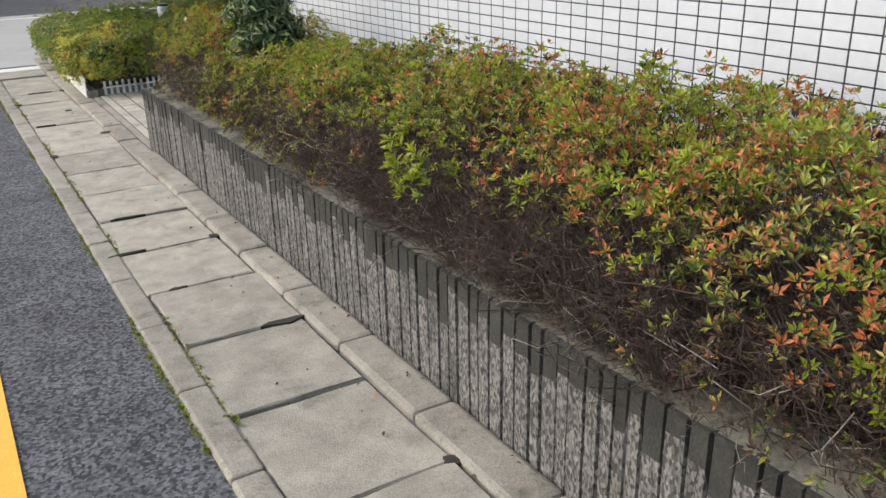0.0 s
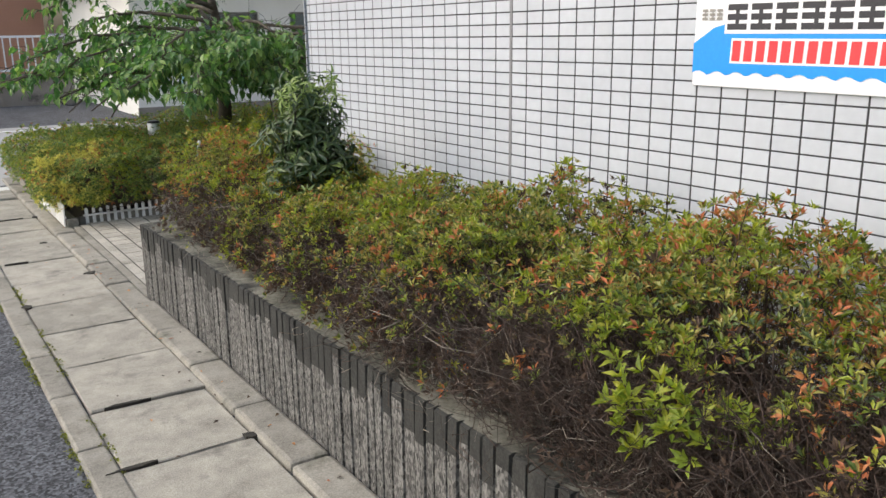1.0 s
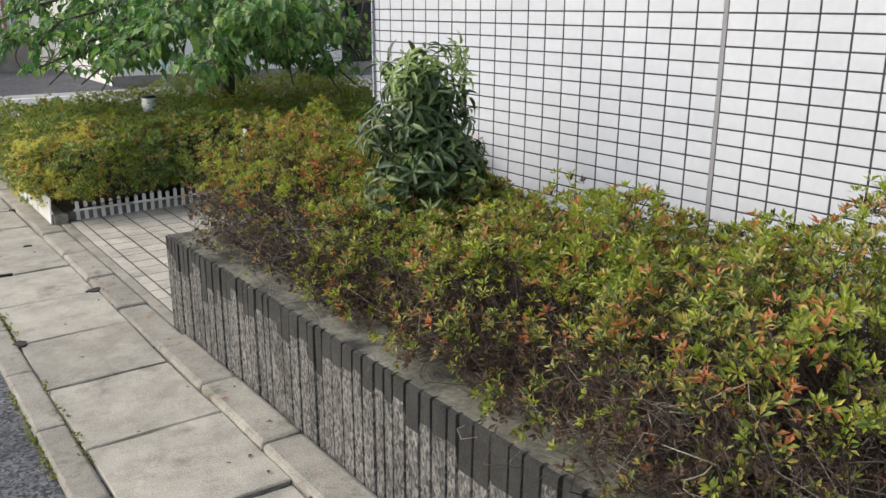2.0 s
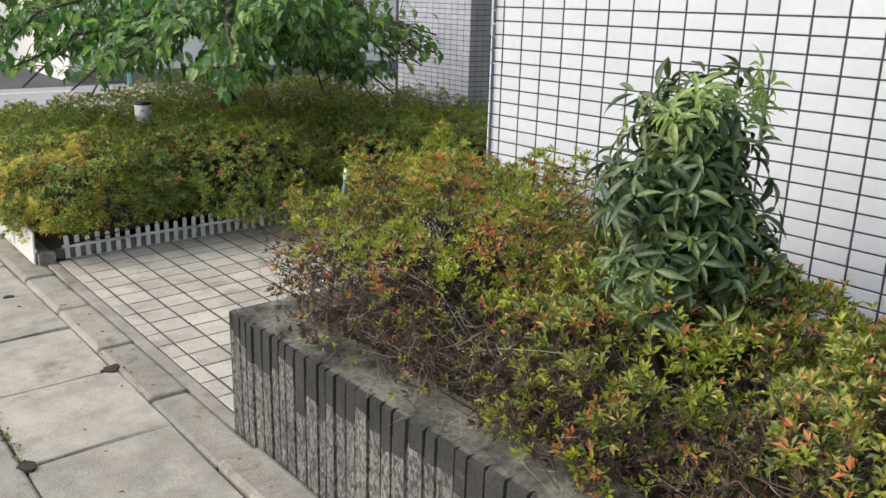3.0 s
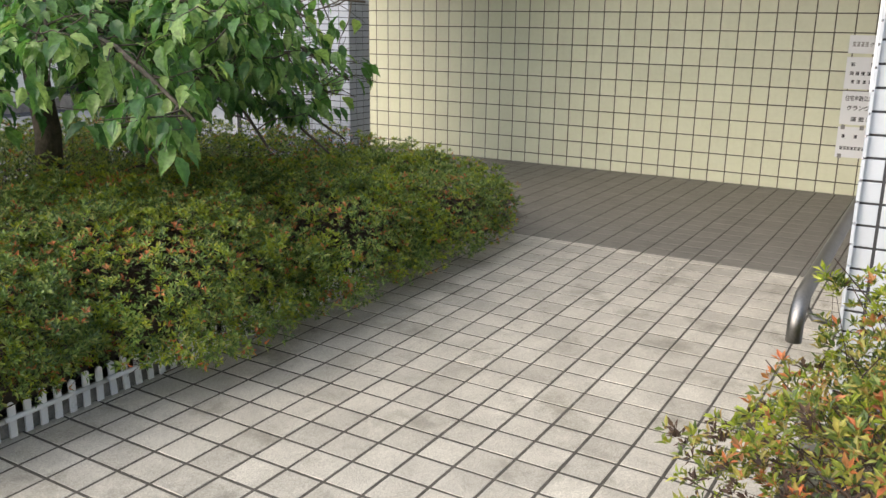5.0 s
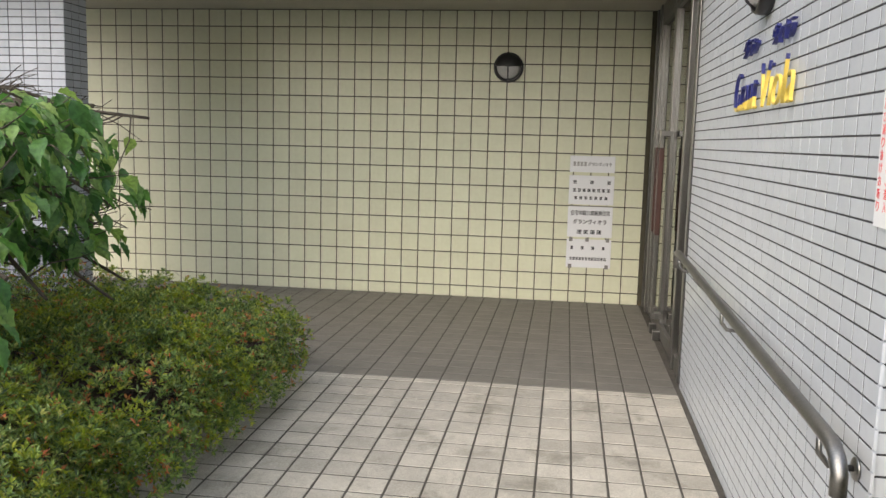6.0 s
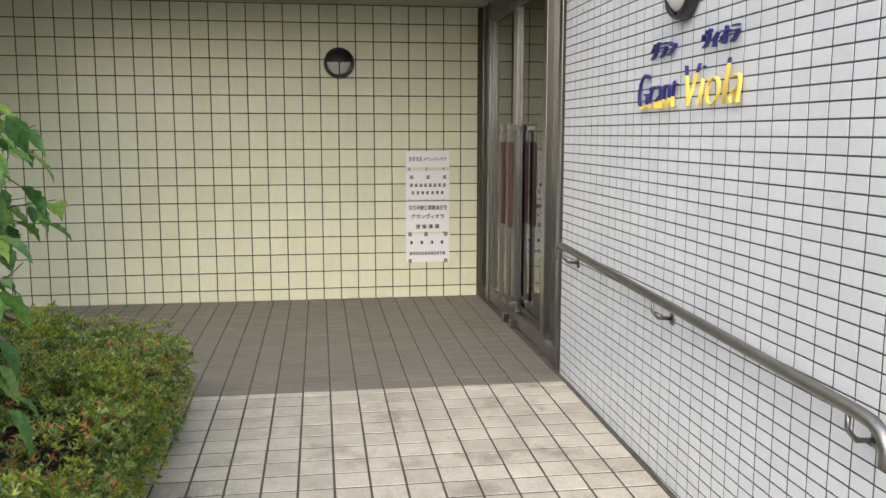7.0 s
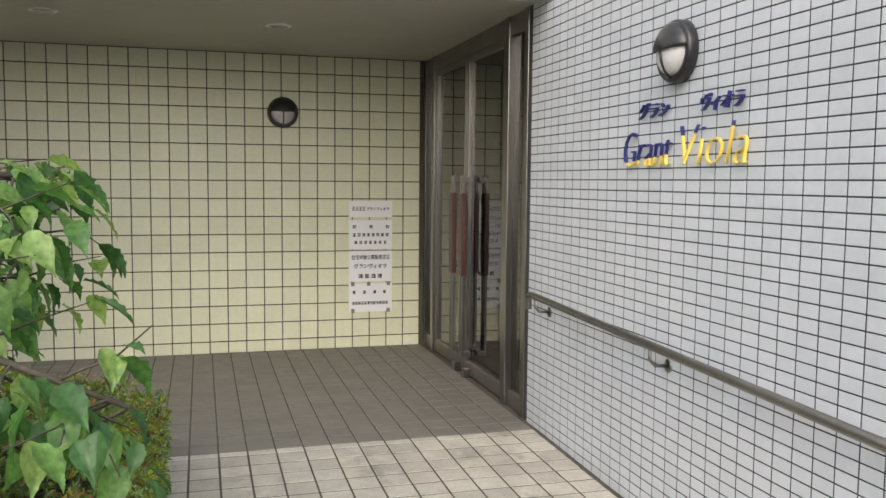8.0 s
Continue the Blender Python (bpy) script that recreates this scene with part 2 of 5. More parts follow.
def part(name, bm, mat, parent=None, label="", kind=""):
    ob = new(name, mesh_of(bm, mat, name))
    if parent:
        adopt(ob, parent)
    return tagged(ob, label, "", "", kind)


def thing(name, label, category, group="", at=(0, 0, 0)):
    ob = new(name)
    ob.location = at
    ob.empty_display_size = 0.1
    return tagged(ob, label, category, group)


def structure(name, bm, mat, label="", category=""):
    return tagged(new(name, mesh_of(bm, mat, name)), label, category, "", "structure")


def add_box(bm, a, b, bevel=0.0):
    """A box between two corners, its edges rounded off."""
    a, b = [min(p) for p in zip(a, b)], [max(p) for p in zip(a, b)]
    r = bmesh.ops.create_cube(bm, size=1.0)
    vs = r["verts"]
    for v in vs:
        v.co = Vector([a[i] + (v.co[i] + 0.5) * (b[i] - a[i]) for i in range(3)])
    if bevel:
        es = list({e for v in vs for e in v.link_edges})
        bmesh.ops.bevel(bm, geom=es, offset=bevel, segments=2, affect="EDGES", profile=0.5)
    return bm


def box(a, b, bevel=0.0):
    return add_box(bmesh.new(), a, b, bevel)


def add_tube(bm, pts, r, sides=8, r2=None, caps=True):
    """A round bar along points."""
    pts = [Vector(p) for p in pts]
    rings = []
    side = None
    for i, p in enumerate(pts):
        d = (pts[min(i + 1, len(pts) - 1)] - pts[max(i - 1, 0)]).normalized()
        if side is None:
            side = d.orthogonal().normalized()
        side = (side - d * side.dot(d)).normalized()
        up = d.cross(side)
        rr = r if r2 is None else r + (r2 - r) * i / (len(pts) - 1)
        rings.append([bm.verts.new(p + rr * (math.cos(2 * math.pi * k / sides) * side + math.sin(2 * math.pi * k / sides) * up)) for k in range(sides)])
    for a, b in zip(rings, rings[1:]):
        for k in range(sides):
            f = bm.faces.new((a[k], a[(k + 1) % sides], b[(k + 1) % sides], b[k]))
            f.smooth = True
    if caps:
        bm.faces.new(rings[0][::-1])
        bm.faces.new(rings[-1])
    return bm


def tube(pts, r, sides=8, r2=None):
    return add_tube(bmesh.new(), pts, r, sides, r2)


def turned(profile, sides=32, axis="Z"):
    """A body of revolution round z from (radius, height) pairs."""
    bm = bmesh.new()
    rings = []
    for r, h in profile:
        rings.append([bm.verts.new((r * math.cos(2 * math.pi * k / sides), r * math.sin(2 * math.pi * k / sides), h)) for k in range(sides)])
    for a, b in zip(rings, rings[1:]):
        for k in range(sides):
            f = bm.faces.new((a[k], a[(k + 1) % sides], b[(k + 1) % sides], b[k]))
            f.smooth = True
    bm.faces.new(rings[0][::-1])
    bm.faces.new(rings[-1])
    return bm


def lettering(text, size, thick, mat, name, spacing=1.0, shear=0.0, align="LEFT", slim=0.0):
    """Letters as a mesh in the xy plane, baseline at y = 0."""
    cu = bpy.data.curves.new(name, "FONT")
    cu.body, cu.size, cu.extrude, cu.space_character, cu.shear, cu.align_x = text, size, thick, spacing, shear, align
    cu.resolution_u = 3
    cu.offset = -slim
    ob = bpy.data.objects.new(name, cu)
    scene.collection.objects.link(ob)
    dg = bpy.context.evaluated_depsgraph_get()
    me = bpy.data.meshes.new_from_object(ob.evaluated_get(dg))
    bpy.data.objects.remove(ob)
    me.materials.clear()
    me.materials.append(mat)
    return me


def mesh_object(name, me, parent, m, label=""):
    ob = new(name, me)
    if parent:
        adopt(ob, parent)
    ob.matrix_basis = m
    return tagged(ob, label)


def raw_mesh(name, verts, faces, mats, index=None, smooth=False):
    """A mesh from number arrays: verts (n, 3), faces (m, k)."""
    me = bpy.data.meshes.new(name)
    verts, faces = np.asarray(verts, np.float32), np.asarray(faces, np.int32)
    k = faces.shape[1]
    me.vertices.add(len(verts))
    me.vertices.foreach_set("co", verts.ravel())
    me.loops.add(faces.size)
    me.loops.foreach_set("vertex_index", faces.ravel())
    me.polygons.add(len(faces))
    me.polygons.foreach_set("loop_start", np.arange(0, faces.size, k, dtype=np.int32))
    for m in mats if isinstance(mats, (list, tuple)) else [mats]:
        me.materials.append(m)
    if index is not None:
        me.polygons.foreach_set("material_index", np.asarray(index, np.int32))
    me.polygons.foreach_set("use_smooth", np.full(len(faces), smooth, bool))
    me.update(calc_edges=True)
    return me


def tile_shape(w, h, d, edge):
    """Corners and faces of one tile in (u, v, depth), with a softened rim."""
    a, b = w / 2, h / 2
    v = [(-a, -b, -d), (a, -b, -d), (a, b, -d), (-a, b, -d), (-a, -b, -edge), (a, -b, -edge), (a, b, -edge), (-a, b, -edge),
         (-a + edge, -b + edge, 0), (a - edge, -b + edge, 0), (a - edge, b - edge, 0), (-a + edge, b - edge, 0)]
    f = [(8, 9, 10, 11)]
    for i in range(4):
        j = (i + 1) % 4
        f += [(i, j, j + 4, i + 4), (i + 4, j + 4, j + 8, i + 8)]
    return np.array(v), np.array(f)


def tiles(parent, name, spots, basis, w, h, d, mat, near, edge=0.001, wobble=0.0004):
    """Tiles at the given (u, v) spots of a plane: origin, u, v and the way out. Those for which near(u, v) holds, up to 300, are pieces of their own; the rest are joined."""
    o, u, v, out = [np.array(c, float) for c in basis]
    tv, tf = tile_shape(w, h, d, edge)
    rng = np.random.default_rng(len(spots))
    close = sorted((s for s in spots if near(*s) is not None), key=lambda s: near(*s))[:300]
    shut = set(close)
    rest = [s for s in spots if s not in shut]
    m = Matrix(((u[0], v[0], out[0]), (u[1], v[1], out[1]), (u[2], v[2], out[2])))
    me = raw_mesh(name, tv, tf, mat)
    for s in close:
        p = o + u * s[0] + v * s[1] + out * rng.uniform(-wobble, wobble)
        ob = new(name, me)
        ob.parent = parent
        ob.matrix_basis = Matrix.Translation(p) @ m.to_4x4()
    if rest:
        c = np.array([o + u * s[0] + v * s[1] + out * rng.uniform(-wobble, wobble) for s in rest])
        world_v = tv[:, :1] * u + tv[:, 1:2] * v + tv[:, 2:] * out
        vs = (c[:, None, :] + world_v[None]).reshape(-1, 3)
        fs = (tf[None] + (np.arange(len(rest)) * len(tv))[:, None, None]).reshape(-1, 4)
        ob = new(name + "_field", raw_mesh(name + "_field", vs, fs, mat))
        ob.parent = parent
        tagged(ob, kind="stuff")


LEAF_SMALL = (np.array([(0, 0, 0), (-0.5, 0.5, 0.12), (0, 0.5, 0), (0.5, 0.5, 0.12), (0, 1, -0.06)]), np.array([(0, 3, 2), (0, 2, 1), (1, 2, 4), (2, 3, 4)]))
LEAF_LARGE = (np.array([(0, 0, 0), (-0.4, 0.25, 0.1), (0, 0.25, 0.02), (0.4, 0.25, 0.1), (-0.5, 0.55, 0.08), (0, 0.55, -0.02), (0.5, 0.55, 0.08), (-0.28, 0.82, -0.06), (0, 0.82, -0.12), (0.28, 0.82, -0.06), (0, 1.05, -0.26)]),
              np.array([(0, 3, 2), (0, 2, 1), (1, 2, 5), (1, 5, 4), (2, 3, 6), (2, 6, 5), (4, 5, 8), (4, 8, 7), (5, 6, 9), (5, 9, 8), (7, 8, 10), (8, 9, 10)]))


def broad_leaf():
    """A broad toothed leaf, folded along its rib, its sides rippled and its tip hanging."""
    half = (0.0, 0.3, 0.44, 0.5, 0.48, 0.4, 0.27, 0.13, 0.0)
    v, rows = [(0, 0, 0)], []
    for i in range(1, 8):
        t = i / 8
        sag = 0.02 - 0.3 * t * t
        w = half[i] * (1.07 if i % 2 else 0.95)
        up = 0.16 * w + (0.022 if i % 2 else -0.022)
        rows.append(len(v))
        v += [(-w, t + 0.03, sag + up), (-w * 0.5, t - 0.01, sag + 0.6 * up), (0, t - 0.03, sag), (w * 0.5, t - 0.01, sag + 0.6 * up), (w, t + 0.03, sag + up)]
    v.append((0, 1.06, -0.36))
    f = [(0, rows[0] + k + 1, rows[0] + k) for k in range(4)]
    for a, b in zip(rows, rows[1:]):
        for k in range(4):
            f += [(a + k, a + k + 1, b + k + 1), (a + k, b + k + 1, b + k)]
    f += [(rows[-1] + k, rows[-1] + k + 1, len(v) - 1) for k in range(4)]
    return np.array(v), np.array(f)


LEAF_BROAD = broad_leaf()


def unit(a):
    return a / np.maximum(np.linalg.norm(a, axis=-1, keepdims=True), 1e-9)


def leaves_mesh(name, pos, along, face, length, ratio, mats, index, shape=LEAF_SMALL, smooth=False):
    """Leaves with their base at pos, pointing along, showing face."""
    along = unit(along)
    side = unit(np.cross(along, face))
    face = np.cross(side, along)
    v, f = shape
    L = length[:, None, None]
    vs = pos[:, None, :] + L * (v[None, :, :1] * ratio * side[:, None] + v[None, :, 1:2] * along[:, None] + v[None, :, 2:] * face[:, None])
    fs = f[None] + (np.arange(len(pos)) * len(v))[:, None, None]
    return raw_mesh(name, vs.reshape(-1, 3), fs.reshape(-1, 3), mats, np.repeat(index, len(f)), smooth)


def rosettes(rng, centre, out, count, size, ratio_tilt=(0.3, 1.15)):
    """Whorls of leaves: returns base points, directions, faces, lengths and the whorl of each leaf."""
    n = len(centre)
    t1 = unit(np.cross(out, np.array([0.31, 0.17, 0.93])))
    t2 = np.cross(out, t1)
    who = np.repeat(np.arange(n), count)
    phi = rng.uniform(0, 6.28, n)[who] + np.tile(np.arange(count), n) * 6.283 / count + rng.uniform(-0.4, 0.4, n * count)
    el = rng.uniform(*ratio_tilt, n * count)
    flat = np.cos(phi)[:, None] * t1[who] + np.sin(phi)[:, None] * t2[who]
    along = np.cos(el)[:, None] * flat + np.sin(el)[:, None] * out[who]
    face = -np.sin(el)[:, None] * flat + np.cos(el)[:, None] * out[who]
    length = size * rng.uniform(0.65, 1.2, n * count)
    pos = centre[who] + 0.004 * along
    return pos, along, face, length, who


def twigs_mesh(name, rng, start, end, r0, mat, bend=0.15, seg=4):
    """Thin crooked sticks from start to end, tapering."""
    n = len(start)
    t = np.linspace(0, 1, seg + 1)
    d = end - start
    ln = np.linalg.norm(d, axis=1)
    wig = rng.normal(0, 1, (n, seg + 1, 3)) * (bend * ln / seg)[:, None, None]
    wig[:, 0] = 0
    sag = np.sin(t * 3.14)[None, :, None] * rng.normal(0, bend * 0.5, (n, 1, 3)) * ln[:, None, None]
    pts = start[:, None] + d[:, None] * t[None, :, None] + wig + sag
    ax = unit(d)
    s1 = unit(np.cross(ax, np.array([0.2, 0.9, 0.37])))
    s2 = np.cross(ax, s1)
    ring = np.stack([math.cos(a) * s1 + math.sin(a) * s2 for a in (0, 2.094, 4.189)], 1)
    rad = np.asarray(r0).reshape(-1, 1) * (1 - 0.7 * t)[None]
    vs = pts[:, :, None, :] + rad[:, :, None, None] * ring[:, None]
    f = []
    for i in range(seg):
        for k in range(3):
            f.append((3 * i + k, 3 * i + (k + 1) % 3, 3 * i + 3 + (k + 1) % 3, 3 * i + 3 + k))
    fs = np.array(f)[None] + (np.arange(n) * 3 * (seg + 1))[:, None, None]
    return raw_mesh(name, vs.reshape(-1, 3), fs.reshape(-1, 4), mat, None, True)


def attach(name, me, parent, label="", kind=""):
    ob = adopt(new(name, me), parent)
    return tagged(ob, label, "", "", kind)


def ground_z(y):
    """The street falls gently towards +y."""
    return -0.035 - 0.018 * max(-12.0, min(4.0, y))



def floor_z(x):
    """The entrance floor falls from the porch towards the street, more gently at its foot."""
    return min(0.0, max(-0.045, -0.02 * (-2.69 - x))) - 0.003 * max(0.0, -4.94 - x)


# ---- ground, road, pavement ----
FRONT_X, SIDE_Y, PORCH_X = -5.5, -0.04, -2.69
bm = bmesh.new()
ys = [-600, -60, -12, -9, -6, -3, 0, 2, 4, 8, 30, 60, 900]
xs = [-900, -60, -20, -7.43, 12, 60, 900]
grid = [[bm.verts.new((x, y, ground_z(y) - 0.02)) for y in ys] for x in xs]
for i in range(len(xs) - 1):
    for j in range(len(ys) - 1):
        bm.faces.new((grid[i][j], grid[i + 1][j], grid[i + 1][j + 1], grid[i][j + 1]))
structure("ground", bm, ASPHALT, "dark grey rough asphalt of the street", "road")


def strip(name, x0, x1, y0, y1, lift, thick, mat, label, category, step=1.0):
    """A flat band that follows the street's fall."""
    b = bmesh.new()
    n = max(1, int((y1 - y0) / step))
    rows = []
    for i in range(n + 1):
        y = y0 + (y1 - y0) * i / n
        z = ground_z(y) + lift
        rows.append([b.verts.new(c) for c in ((x0, y, z - thick), (x0, y, z), (x1, y, z), (x1, y, z - thick))])
    for p, q in zip(rows, rows[1:]):
        for k in range(3):
            b.faces.new((p[k], q[k], q[k + 1], p[k + 1]))
    b.faces.new(rows[0])
    b.faces.new(rows[-1][::-1])
    return structure(name, b, mat, label, category)


strip("side_road", -40, 30, 5.4, 11.9, -0.014, 0.02, FAR_ASPHALT, "pale worn asphalt of the side street", "road")
strip("road_line", -8.12, -7.955, -30, 4.3, -0.012, 0.004, ROAD_YELLOW, "worn yellow line painted on the asphalt", "road marking")
strip("stop_line", -12, -6.75, 5.0, 5.25, -0.008, 0.004, ROAD_WHITE, "worn white line across the side street", "road marking")
strip("edge_line", -7.6, -7.5, 4.4, 5.0, -0.008, 0.004, ROAD_WHITE, "short white line beside the kerb", "road marking")
strip("pavement_bed", -7.31, -6.64, -14, 5.2, -0.025, 0.05, DIRT, "dark dirt between the paving slabs", "pavement")
strip("far_line", -40, -3.9, 11.2, 11.32, -0.008, 0.004, ROAD_WHITE, "thin white line along the far side of the street", "road marking")

# ---- the building ----
bm = bmesh.new()
add_box(bm, (FRONT_X + 0.0014, -14, -0.3), (FRONT_X + 0.25, SIDE_Y - 0.0014, 11.0))
wall_front = structure("wall_front", bm, DARK_JOINT_LOBBY_DIM, "white tiled wall with dark grey joints", "wall")
bm = bmesh.new()
add_box(bm, (FRONT_X + 0.25, SIDE_Y - 0.25, -0.3), (-2.47, SIDE_Y - 0.0014, 11.0))
wall_side = structure("wall_side", bm, DARK_JOINT_LOBBY_DIM, "white tiled entrance wall with dark grey joints", "wall")
wall_back = structure("wall_back", box((0.002, -0.3, -0.3), (0.3, 5.78, 2.5)), BROWN_JOINT, "cream yellow square tiled wall of the porch", "wall")
structure("ceiling", box((-2.62, -0.3, 2.5), (0.3, 5.85, 2.62)), CEILING, "beige panelled porch ceiling", "ceiling")
structure("fascia", box((-2.8, SIDE_Y + 0.002, 2.49), (-2.62, 5.85, 11.0)), FASCIA, "pale front edge of the floor above the porch", "wall")
structure("upper_storey", box((-2.62, SIDE_Y - 0.29, 2.62), (6.0, 5.85, 11.0)), FASCIA, "upper storey over the porch", "wall")
structure("roof", box((FRONT_X + 0.25, -14, 10.9), (6.0, SIDE_Y - 0.3, 11.0)), FASCIA, "flat roof of the apartment house", "roof")
# lobby behind the glass doors, its dimness put in as near-black wall colour
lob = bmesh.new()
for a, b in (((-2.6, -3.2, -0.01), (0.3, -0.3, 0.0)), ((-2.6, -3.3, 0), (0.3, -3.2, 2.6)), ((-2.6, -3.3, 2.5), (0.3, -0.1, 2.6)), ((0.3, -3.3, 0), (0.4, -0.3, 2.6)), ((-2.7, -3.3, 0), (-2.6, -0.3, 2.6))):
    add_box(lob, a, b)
structure("wall_lobby", lob, DARK_JOINT_LOBBY_DIM, "lobby walls behind the glass doors, coloured near-black for dimness", "wall")

# grey tiled pillar
PX, PY0, PY1, PD = -2.15, 3.97, 5.22, 0.27
pillar = structure("pillar", box((PX + 0.002, PY0 + 0.002, -0.2), (PX + PD, PY1, 2.5)), DARK_JOINT_LOBBY_DIM, "grey tiled pillar carrying the upper storey", "pillar")

# entrance floor
bm = bmesh.new()
sect = [(x, floor_z(x) - 0.0022) for x in (-6.594, -4.94, PORCH_X, 0.01)]
ends = [[bm.verts.new((x, y, z)) for x, z in [(-6.594, -0.25)] + sect + [(0.01, -0.25)]] for y in (SIDE_Y - 0.25, 2.435)]
for k in range(6):
    bm.faces.new((ends[0][k], ends[1][k], ends[1][(k + 1) % 6], ends[0][(k + 1) % 6]))
bm.faces.new(ends[0][::-1])
bm.faces.new(ends[1])
floor = structure("floor", bm, FLOOR_JOINT, "beige square tiled entrance floor", "floor")
structure("floor_inner", box((PORCH_X, 2.435, -0.25), (0.3, 6.6, -0.0022)), FLOOR_JOINT, "tiled floor deep in the porch, its shade put into the tile colour", "floor")

structure("threshold", box((-6.649, 0.002, -0.25), (-6.594, 2.435, floor_z(-6.594) - 0.001), 0.004), KERB_CONCRETE, "narrow concrete edge of the entrance floor", "kerb")

# ---- planter along the front wall ----
rng = random.Random(4)
PL_X = -6.65


def planter_top(y):
    return 0.412 - 0.022 * y


bm = bmesh.new()
# ribbed face: flat ribs between narrow grooves
prof = []
y = -14.0
while y < -0.05:
    w = rng.uniform(0.034, 0.062) if y > -8 else 0.2
    g = rng.uniform(0.006, 0.012)
    dep = rng.uniform(0.007, 0.014)
    lift = rng.uniform(-0.003, 0.003)
    prof += [(PL_X + lift, y), (PL_X + lift, y + w), (PL_X + dep, y + w + g * 0.3), (PL_X + dep, y + w + g)]
    y += w + g * 1.3
prof.append((PL_X, 0.0))
low = [bm.verts.new((x, q, ground_z(q) - 0.05)) for x, q in prof]
band = []
length = 0.1
for n, (x, q) in enumerate(prof):
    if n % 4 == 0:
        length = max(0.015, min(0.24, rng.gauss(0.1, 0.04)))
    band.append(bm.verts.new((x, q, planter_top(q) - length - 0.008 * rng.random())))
high = [bm.verts.new((x + 0.004 * rng.random(), q, planter_top(q) - 0.006 + 0.006 * rng.random())) for x, q in prof]
inner = [bm.verts.new((PL_X + 0.2, q, planter_top(q))) for x, q in prof]
edge = [bm.verts.new((x + 0.012, q, planter_top(q) + 0.002)) for x, q in prof]
base = [bm.verts.new((PL_X + 0.2, q, 0.2)) for x, q in prof]
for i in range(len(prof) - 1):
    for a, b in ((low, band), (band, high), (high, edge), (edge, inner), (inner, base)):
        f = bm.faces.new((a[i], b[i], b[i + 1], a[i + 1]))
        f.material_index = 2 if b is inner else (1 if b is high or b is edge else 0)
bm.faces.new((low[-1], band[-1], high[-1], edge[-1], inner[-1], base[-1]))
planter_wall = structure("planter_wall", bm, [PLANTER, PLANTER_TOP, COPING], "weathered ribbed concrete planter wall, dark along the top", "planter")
# return wall at the entrance
bm = bmesh.new()
prof = []
x = PL_X
while x < FRONT_X - 0.06:
    w, g = rng.uniform(0.03, 0.055), 0.01
    prof += [(x, 0.0), (x + w, 0.0), (x + w + 0.003, -0.01), (x + w + 0.008, -0.01)]
    x += w + 0.012
prof.append((FRONT_X - 0.002, 0.0))
low = [bm.verts.new((a, b, -0.1)) for a, b in prof]
high = [bm.verts.new((a, b, planter_top(0))) for a, b in prof]
inner = [bm.verts.new((a, -0.18, planter_top(0))) for a, b in prof]
base = [bm.verts.new((a, -0.18, 0.2)) for a, b in prof]
for i in range(len(prof) - 1):
    for a, b in ((low, high), (high, inner), (inner, base)):
        f = bm.faces.new((a[i], a[i + 1], b[i + 1], b[i]))
        f.material_index = 2 if b is inner else 0
structure("planter_end_wall", bm, [PLANTER, PLANTER_TOP, COPING], "weathered concrete end wall of the planter", "planter")
bm = bmesh.new()
prev = None
for i in range(57):
    y = -14 + i * 0.25
    row = [bm.verts.new((-6.45 + k * 0.16, min(y, -0.18), planter_top(y) - 0.05 + 0.05 * noise.noise((k * 0.7, y * 3, 0)))) for k in range(7)]
    if prev:
        for k in range(6):
            bm.faces.new((prev[k], prev[k + 1], row[k + 1], row[k]))
    prev = row
structure("planter_soil", bm, SOIL, "dark soil in the planter", "soil")

# bed beside the entrance
bm = bmesh.new()
bed = [[bm.verts.new((-6.62 + i * 0.44, 2.4 + j * 0.45, 0.02 + 0.1 * math.sin(min(1, i / 3) * 1.57) + 0.04 * noise.noise((i, j, 3)))) for j in range(9)] for i in range(11)]
for i in range(10):
    for j in range(8):
        bm.faces.new((bed[i][j], bed[i + 1][j], bed[i + 1][j + 1], bed[i][j + 1]))
structure("bed_soil", bm, SOIL, "dark soil of the planting bed", "soil")
structure("bed_edging", box((-6.58, 2.436, -0.2), (-2.9, 2.475, 0.012)), KERB_CONCRETE, "low concrete edge of the planting bed", "kerb")
strip("bed_kerb", -6.69, -6.6, 2.37, 6.1, 0.09, 0.25, KERB_CONCRETE, "concrete kerb round the planting bed", "kerb")

# ---- glass entrance doors ----


